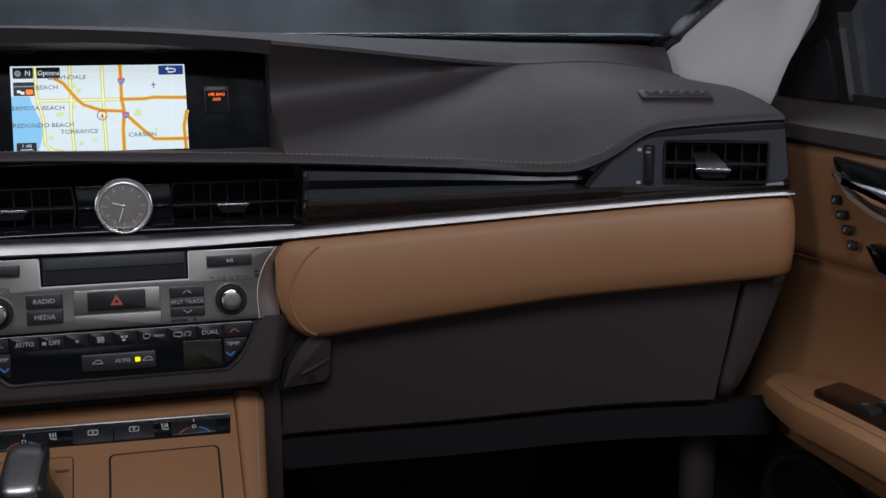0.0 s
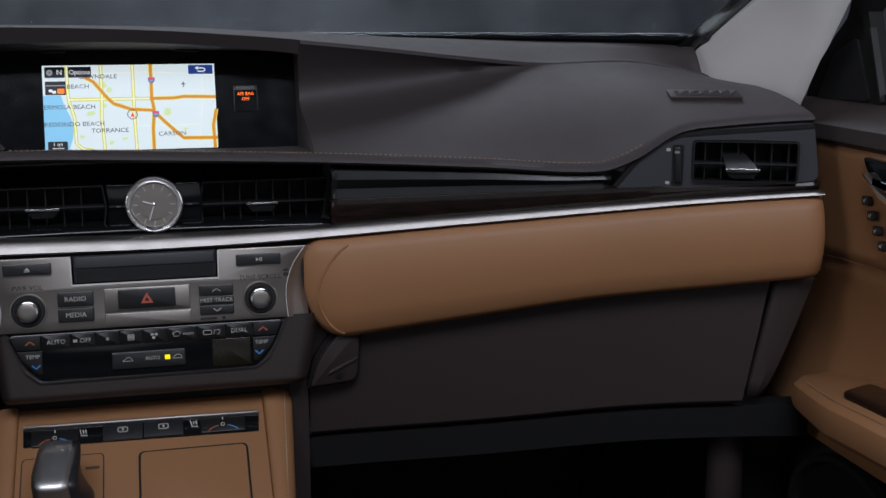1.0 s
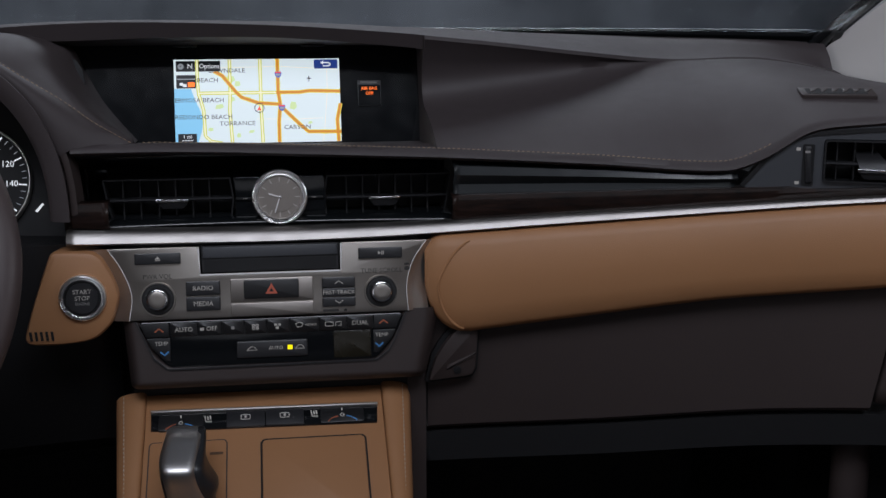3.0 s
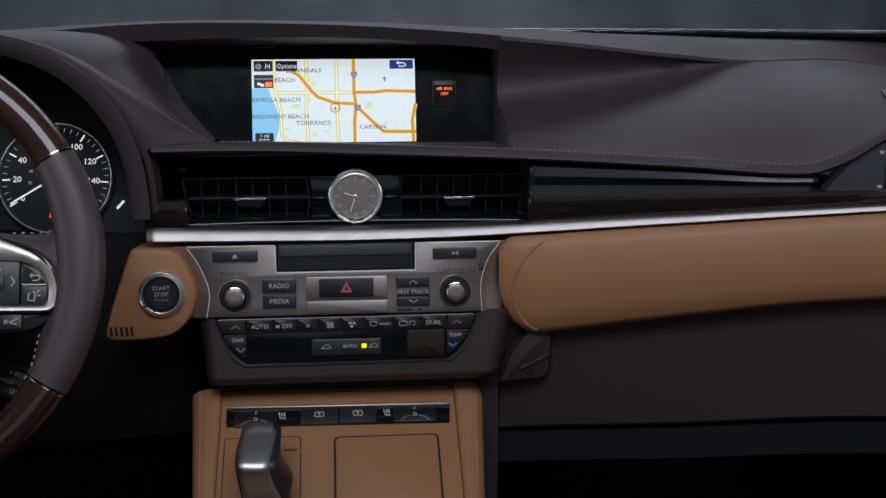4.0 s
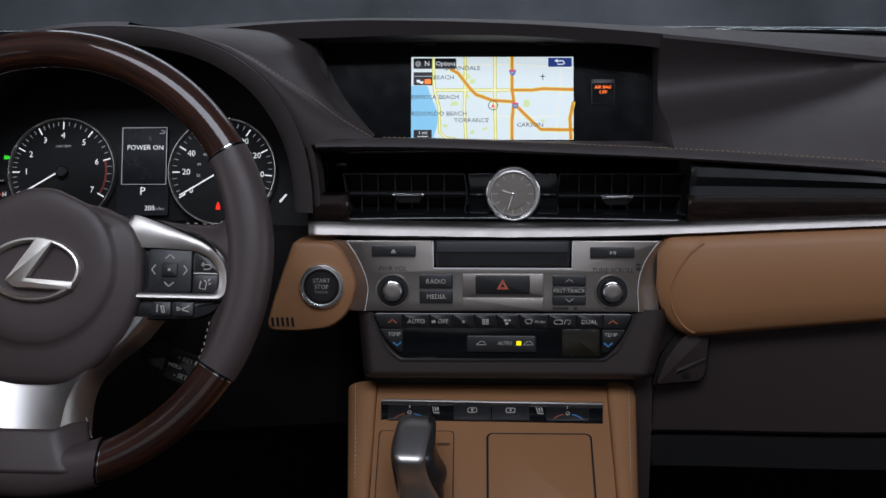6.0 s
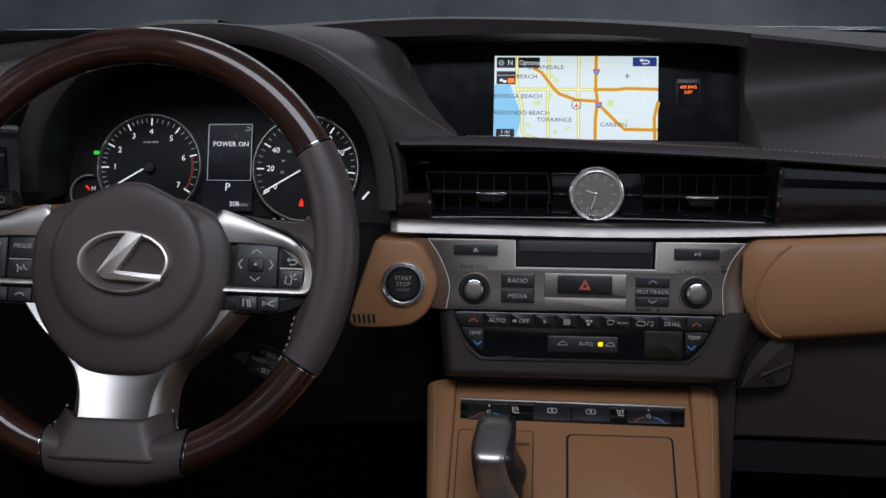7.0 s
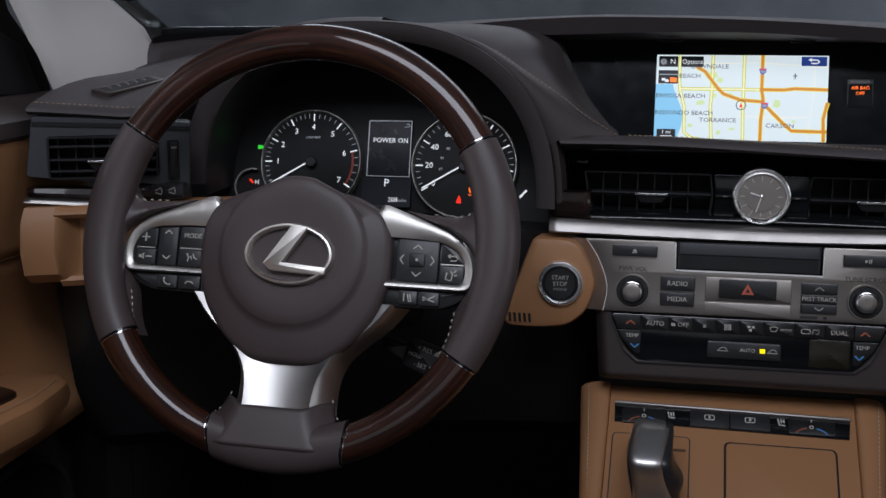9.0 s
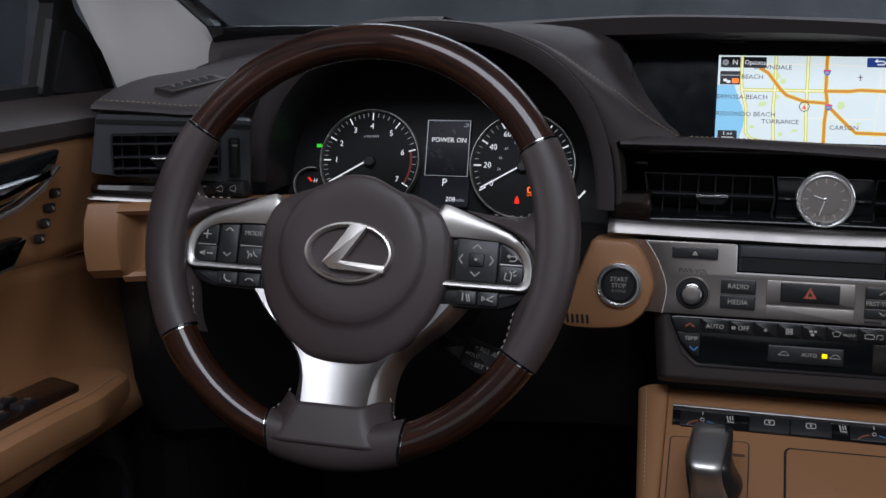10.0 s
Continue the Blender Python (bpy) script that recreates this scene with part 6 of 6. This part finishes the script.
for x0, x1, m in ((-128, -108, "a"), (-107, -86, "b"), (96, 113, "c"), (114, 132, "d")):
    k = part("lower_switch", prism(mm(rrect(x0, -49, x1, -36.5, 2)), -0.0135, -0.0095, 0.0013), KEY, sw, "small black wheel switch")
    c = (x0 + x1) / 2
    for pts in {"a": ([(c - 3, -40), (c - 2.6, -43), (c, -45.4), (c + 3, -45.6)], [(c - 3.6, -40), (c - 1.8, -40)], [(c + 3.2, -44.6), (c + 3.2, -46.4)]),
                "b": ([(c - 4, -44), (c - 2, -42), (c + 2, -42), (c + 4, -44)],),
                "c": ([(c - 3.5, -46), (c - 3.5, -39)], [(c + 1, -46), (c - 0.5, -40), (c + 1.5, -40), (c + 3, -46), (c + 1, -46)]),
                "d": ([(c - 5, -41), (c - 5, -44.5), (c - 2, -43), (c - 5, -41)], [(c - 1, -43), (c + 5, -40)], [(c - 1, -43.4), (c + 5, -45)])}[m]:
        part("mark", strip_path(mm(pts), 0.0010, -0.0095, -0.0092), CREAM, k)

for o in sw.children_recursive:
    if o.name.split(".")[0] in ("spoke_frame", "spoke_core", "switch", "switch_centre", "mark", "divider", "lettering", "switch_bed", "lower_bed", "lower_switch"):
        o.data.transform(Matrix.Translation((0, 0, -0.005)))

# airbag cover: shield-shaped pad with a raised round middle
shield = [(-88, 8), (-79, 30), (-50, 44), (0, 48.5), (50, 44), (79, 30), (88, 8), (88, -31), (78, -62), (57, -90), (34, -106), (18, -108.5), (-18, -108.5), (-34, -106), (-57, -90), (-78, -62), (-88, -31)]
sh = mm(rounded(shield, 12))
if area2(sh) < 0:
    sh = sh[::-1]
HUB = Vector((0, -0.010))
rows = [[(*p, z) for p in outline_inset(sh, d)] for d, z in ((0, -0.030), (0, -0.016), (0.001, -0.0125), (0.0032, -0.0095), (0.007, -0.0080))]


def toward(k, z, radius=0.0, share=0.0):
    """The cover's outline drawn in to a share k of its reach, and towards a circle about the middle."""
    out = []
    for p in outline_inset(sh, 0.007):
        d = Vector(p) - HUB
        q = HUB + (d * k).lerp(d.normalized() * radius, share)
        out.append((q.x, q.y, z))
    return out


rows += [toward(0.94, -0.0066, 0.066, 0.25), toward(0.9, -0.0056, 0.068, 0.7), toward(0.85, -0.0052, 0.0675, 0.97), toward(0.85, -0.0030, 0.0655, 1.0), toward(0.8, -0.0018, 0.0630, 1.0), toward(0.7, -0.0010, 0.056, 1.0),
         toward(0.5, -0.0012, 0.045, 1.0), toward(0.3, -0.0022, 0.030, 1.0), toward(0.1, -0.0030, 0.010, 1.0), toward(0.05, -0.0031, 0.003, 1.0)]
part("airbag_cover", loft(rows, closed_v=True, cap=True), GRIP, sw, "dark brown leather-grained airbag cover", sharp=40)
part("cover_bar", prism(mm(rrect(-24, -92, 22, -89, 1)), -0.010, -0.0071, 0.0002), GRIP, sw, "faint embossed bar on the cover")
# emblem
em = part("emblem_ring", loft([[(-0.0005 + (0.0412 - 0.0062 * s) * math.cos(a), -0.0135 + (0.0275 - 0.0050 * s) * math.sin(a), -0.004 + 0.0088 * t) for s, t in ((0, 0), (0.08, 0.6), (0.3, 0.95), (0.6, 1), (0.88, 0.7), (1, 0))] for a in steps(0, 2 * math.pi, 84)[:-1]], closed_u=True, closed_v=True), EMBLEM, sw, "satin silver oval emblem")
part("emblem_bar", prism(mm(rounded([(1, 12), (16.5, 11), (-8, -25), (-23, -24)], 2.2)), -0.004, 0.0052, 0.0009), EMBLEM, em, "satin silver slanted bar of the emblem")
part("emblem_foot", prism(mm(rounded([(-23, -22), (-8, -21), (35, -23.5), (33.5, -30.5), (-16, -28.5)], 2.2)), -0.004, 0.0049, 0.0009), EMBLEM, em)


# lower spoke: a face that narrows to the rim, with flanks falling back on both sides
half_w = spline([(50, 90), (70, 74), (86, 56), (100, 42.5), (112, 35.5), (126, 31.5), (150, 29.5)])
rows = []
for y in steps(50, 150, 40):
    w = half_w(y) / 1000
    z = -0.0145 + 0.0135 * max(0.0, (y - 70) / 80) ** 1.3
    row = []
    for u in steps(-1, 1, 20):
        row.append((u * w, -y / 1000, z - 0.007 * (1 - abs(u) ** 2.2)))
    rows.append([(-w, -y / 1000, z - 0.002)] + row + [(w, -y / 1000, z - 0.002)])
part("lower_spoke", loft(rows), SPOKE, sw, "satin silver lower spoke", sharp=28)
for sg in (-1, 1):
    rows = []
    for y in steps(50, 150, 30):
        w = half_w(y) / 1000
        z = -0.0145 + 0.0135 * max(0.0, (y - 70) / 80) ** 1.3
        out = 0.010 + 0.006 * max(0, (y - 100) / 50)
        rows.append([(sg * (w + a), -y / 1000, z + b) for a, b in ((0.0, -0.0005), (0.0018, -0.0016), (out * 0.5, -0.009), (out * 0.8, -0.019), (out, -0.034))])
    part("spoke_flank", loft(rows), FLANK, sw, "satin flank of the lower spoke, toned for reflected light", sharp=60)
rows = []
for v in steps(0, 1, 12):
    row = []
    for u in steps(-1, 1, 36):
        k = min(1.0, max(0.0, (abs(u) - 0.55) / 0.3))
        k = k * k * (3 - 2 * k)
        top = -147 + 6 * k
        wide = 44 + 19 * v ** 1.3
        x = wide * (abs(u) ** 0.9)
        z = 0.0035 - 0.0005 * abs(u) - 0.036 * max(0.0, abs(u) - 0.60) ** 1.25 * (1 - 0.55 * v) * 2.1
        row.append((math.copysign(x, u) / 1000, (top + (-180 - top) * v) / 1000, z + 0.0085 * v ** 0.8))
    rows.append(row)
thick(part("grip_web", loft(rows), GRIP, sw, "leather over the lower spoke foot", sharp=60), 0.006)
for sg in (-1, 1):
    path = [(0.1615 * math.cos(radians(a)) * sg + 0.003, 0.1615 * math.sin(radians(a)) - 0.0025, 0.0015) for a in steps(14, 30, 12)]
    part("stitching", stitches(path, (0, 0, 1), 0.0032, 0.0026, 0.0006), PALE_THREAD, sw, "pale thread along the grip")
    path = [(sg * x / 1000, y / 1000, -0.0085) for x, y in ((147.5, -53), (145.5, -62), (144, -72), (140.5, -83), (136, -91))]
    part("stitching", stitches(path, (0, 0, 1), 0.0032, 0.0026, 0.0006), PALE_THREAD, sw)
    path = [(sg * x / 1000, y / 1000, z) for x, y, z in ((158, 38, -0.0075), (154, 32, -0.0085), (146, 29, -0.0095), (124, 29.5, -0.011))]
    part("stitching", stitches(path, (0, 0, 1), 0.0032, 0.0040, 0.0006), PALE_THREAD, sw)
    path = [(sg * x / 1000, y / 1000, z) for x, y, z in ((45.5, -135, -0.018), (48, -141, -0.018), (50, -147, -0.016), (55, -153, -0.010), (62, -158, -0.004))]
    part("stitching", stitches(path, (sg * 0.6, 0.4, 1), 0.0032, 0.0026, 0.0006), PALE_THREAD, sw)

# stalks
st = thing("cruise_stalk", Matrix.Translation((-0.302, -0.14, 0.655)) @ Matrix.Rotation(radians(72), 4, "X") @ Matrix.Rotation(radians(-18), 4, "Z"), "short black cruise control stalk with white print", "control stalk")
part("arm", prism(mm(rounded([(-45, 10), (-18, 8), (-18, -12), (-45, -8)], 4)), -0.012, 0.006, 0.004), BLACK, st)
part("head", prism(mm(rounded([(-20, 15), (22, 15), (24, -16), (-18, -14)], 5)), -0.010, 0.010, 0.004), KEY, st)
words("+ RES ▲", 0.0044, 0.003, 0.0085, 0.0101, st, CREAM)
words("HOLD", 0.0036, -0.008, 0.0005, 0.0101, st, CREAM)
words("- SET ▼", 0.0044, 0.004, -0.0075, 0.0101, st, CREAM)
ls = thing("light_stalk", Matrix.Translation((-0.566, -0.132, 0.809)) @ Matrix.Rotation(radians(85), 4, "X") @ Matrix.Rotation(radians(4), 4, "Z"), "black lamp stalk with pale symbols", "control stalk")
part("arm", prism(mm(rounded([(-34, 11), (22, 8), (22, -9), (-34, -10)], 4)), -0.012, 0.006, 0.004), KEY, ls)
for x in (-26, -8, 6):
    part("mark", strip_path(mm([(x, 1), (x + 6, 3.5), (x + 7, 0), (x + 6, -3), (x, -1)]), 0.0010, 0.006, 0.0063), CREAM, ls)
part("collar", prism(mm(rrect(-14, -10, -12, 11, 0.5)), -0.01, 0.0066), BLACK, ls)
# ---- centre console ----
CON = pose(-0.01, -0.03, 0.607, 35)
con = thing("centre_console", CON, "tan leather centre console with storage lid and seat heater keys", "console")
# top panel as a sloping slab, side bolsters rounded over
part("top_panel", prism(mm([(-119, -4), (119, -4), (119, -300), (-119, -300)]), -0.05, 0.0, 0.001), TAN, con)
for sg in (-1, 1):
    rows = []
    for u in steps(0, 1, 24):
        y = -3 - 300 * u
        w0, w1 = 119.5, 151 - 10 * min(1, u * 2.2)
        row = []
        for k in steps(0, 1, 8):
            a = k * math.pi / 2
            row.append((sg * (w0 + 6 + (w1 - w0 - 6) * math.sin(a)) / 1000, y / 1000, 0.004 - 0.016 * (1 - math.cos(a))))
        row = [(sg * w0 / 1000, y / 1000, -0.01), (sg * w0 / 1000, y / 1000, 0.001), (sg * (w0 + 2) / 1000, y / 1000, 0.0035)] + row + [(sg * (w1 - 3) / 1000, y / 1000, -0.30), (sg * w0 / 1000, y / 1000, -0.30)]
        rows.append(row)
    part("side_bolster", loft(rows, closed_v=True, cap=True), TAN, con, "rounded tan leather bolster", sharp=60)
    path = [(sg * (142 - 9 * min(1, u * 2.2)) / 1000, (-6 - 290 * u) / 1000, 0.0) for u in steps(0, 1, 60)]
    part("stitching", stitches(path, (0, 0, 1), lift=0.0012), PALE_THREAD, con, "pale thread on the bolster")
strip = part("key_strip", prism(mm([(-114, -24), (114, -27), (112, -52), (-113, -49)]), -0.004, 0.002, 0.0008), GLOSS, con, "black gloss key strip")
part("strip_trim", prism(mm([(-114, -25.5), (114, -28.5), (114, -32), (-114, -29)]), 0.0, 0.005, 0.0016), SATIN, strip, "bright trim above the keys")
for x0, x1 in ((-39, -1), (0, 38)):
    k = part("key", prism(mm([(x0, -31), (x1, -31.5), (x1, -50), (x0, -49.5)]), 0.0, 0.0035, 0.0008), KEY, strip, "black key")
    c = (x0 + x1) / 2
    part("mark", strip_path(mm(rrect(c - 4.5, -41.5, c + 4.5, -36, 1.5) + [(c + 4.5, -37)]), 0.0009, 0.0035, 0.0038), CREAM, k)
    part("mark", prism(mm(rrect(c - 1, -40, c + 1, -37, 0.5)), 0.0035, 0.0038), CREAM, k)
for cx, sx in ((-84, -57), (77, 49)):
    part("dial_window", prism(mm(rrect(cx - 22, -50, cx + 22, -32, 2)), 0.0, 0.0028, 0.0006), BLACK, strip, "dark dial window")
    for a0, a1, ink in ((150, 105, ORANGE_PRINT), (75, 30, BLUE_PRINT)):
        part("scale_arc", strip_path([(cx / 1000 + 0.017 * math.cos(radians(a)), -0.0555 + 0.013 * math.sin(radians(a))) for a in steps(a0, a1, 8)], 0.0011, 0.0028, 0.0030), ink, strip)
    part("dial_ring", ring(0.0014, 0.0022, 0.0026, 0.0031, 16, cx=cx / 1000, cy=-0.0415), CREAM, strip)
    part("mark", prism(mm(rrect(cx - 0.6, -36, cx + 0.6, -32.5, 0.2)), 0.0028, 0.0031), CREAM, strip)
    for pts in ([(sx - 3.5, -34.5), (sx - 2.2, -41.5), (sx + 3.5, -41.8)], [(sx - 0.8, -35), (sx, -39.5)], [(sx + 1.6, -34.6), (sx + 2.4, -39.2)]):
        part("seat_symbol", strip_path(mm(pts), 0.0013, 0.002, 0.0031), CREAM, strip)
rim = mm(rrect(-4, -165, 98, -66, 5))
part("storage_gap", prism(mm(rrect(-5.8, -166, 99.8, -64.2, 6)), 0.0, 0.0006), VOID, con)
part("storage_lid", prism(rim, -0.002, 0.0026, 0.0018), TAN, con, "tan storage lid")
part("gate_gap", prism(mm(rrect(-114.2, -260, -37.8, -61.8, 5)), 0.0, 0.0005), BROWN_HARD, con)
part("gate_plate", prism(mm(rrect(-113, -260, -39, -63, 4)), -0.001, 0.0012, 0.0006), TAN, con, "plate round the selector")
# Selector slot's shade laid on as a black sheet.
part("gate_slot", prism(mm(rrect(-80, -180, -62, -90, 6)), 0.0012, 0.0016), VOID, con)
part("mode_mark", prism(mm(rrect(-55, -80, -42, -77, 0.6)), 0.0012, 0.0015), material("brown_print", (0.10, 0.05, 0.025), 0.6), con)

# selector lever
lever = thing("gear_lever", Matrix.Translation((-0.078, -0.165, 0.50)), "satin silver gear lever knob with dark insert", "gear lever")
# centre across, half width, front, depth, for rising heights
knob = spline([(0.0, 0.003, 0.0190, -0.014, 0.030), (0.30, 0.000, 0.0195, -0.016, 0.034), (0.52, -0.005, 0.0180, -0.018, 0.040), (0.76, -0.0095, 0.0170, -0.024, 0.050), (0.80, -0.010, 0.0170, -0.0235, 0.052), (0.84, -0.010, 0.0172, -0.019, 0.052), (0.95, -0.007, 0.0165, 0.004, 0.040), (0.985, -0.006, 0.015, 0.012, 0.028), (1.0, -0.005, 0.010, 0.018, 0.016)])
rows = []
for u in steps(0, 1, 44):
    cx, w, f, depth = knob(u)
    sec = oval(w, depth / 2, 32, 4.0)
    rows.append([(cx + a, f + depth / 2 + b, 0.106 * u - 0.08 * a * max(0, u - 0.6)) for a, b in sec])
body = part("knob_body", loft(rows, closed_v=True, cap=True), ALLOY, lever, "satin silver knob", sharp=40)
rows = []
for u in steps(0.0, 1, 30):
    h = 0.34 + 0.65 * u
    cx, w, f, depth = knob(min(h, 0.97))
    k = max(0.04, math.sin(math.pi * (0.06 + 0.88 * u))) ** 0.5
    swell = 0.006 * math.exp(-((u - 0.36) / 0.14) ** 2)
    rows.append([(cx + w - 0.001 + a * k * (0.0085 + swell), f + depth * 0.5 + 0.003 + b * k * depth * 0.5, 0.106 * h) for a, b in oval(1, 1, 20, 2.6)])
part("side_insert", loft(rows, closed_v=True, cap=True), KEY, lever, "dark grey insert", sharp=60)
rows = []
for u in steps(0.0, 1, 24):
    h = 0.30 + 0.62 * u
    cx, w, f, depth = knob(h)
    k = max(0.04, math.sin(math.pi * (0.06 + 0.88 * u))) ** 0.5
    rows.append([(cx - w + 0.002 + a * k * 0.0034, f + depth * 0.55 + b * k * depth * 0.46, 0.106 * h) for a, b in oval(1, 1, 16, 2.6)])
part("side_insert", loft(rows, closed_v=True, cap=True), KEY, lever, "dark grey insert", sharp=60)
part("boot", lathe([(0.03, -0.03), (0.024, -0.005), (0.0185, 0.012)], 24), BLACK, lever)
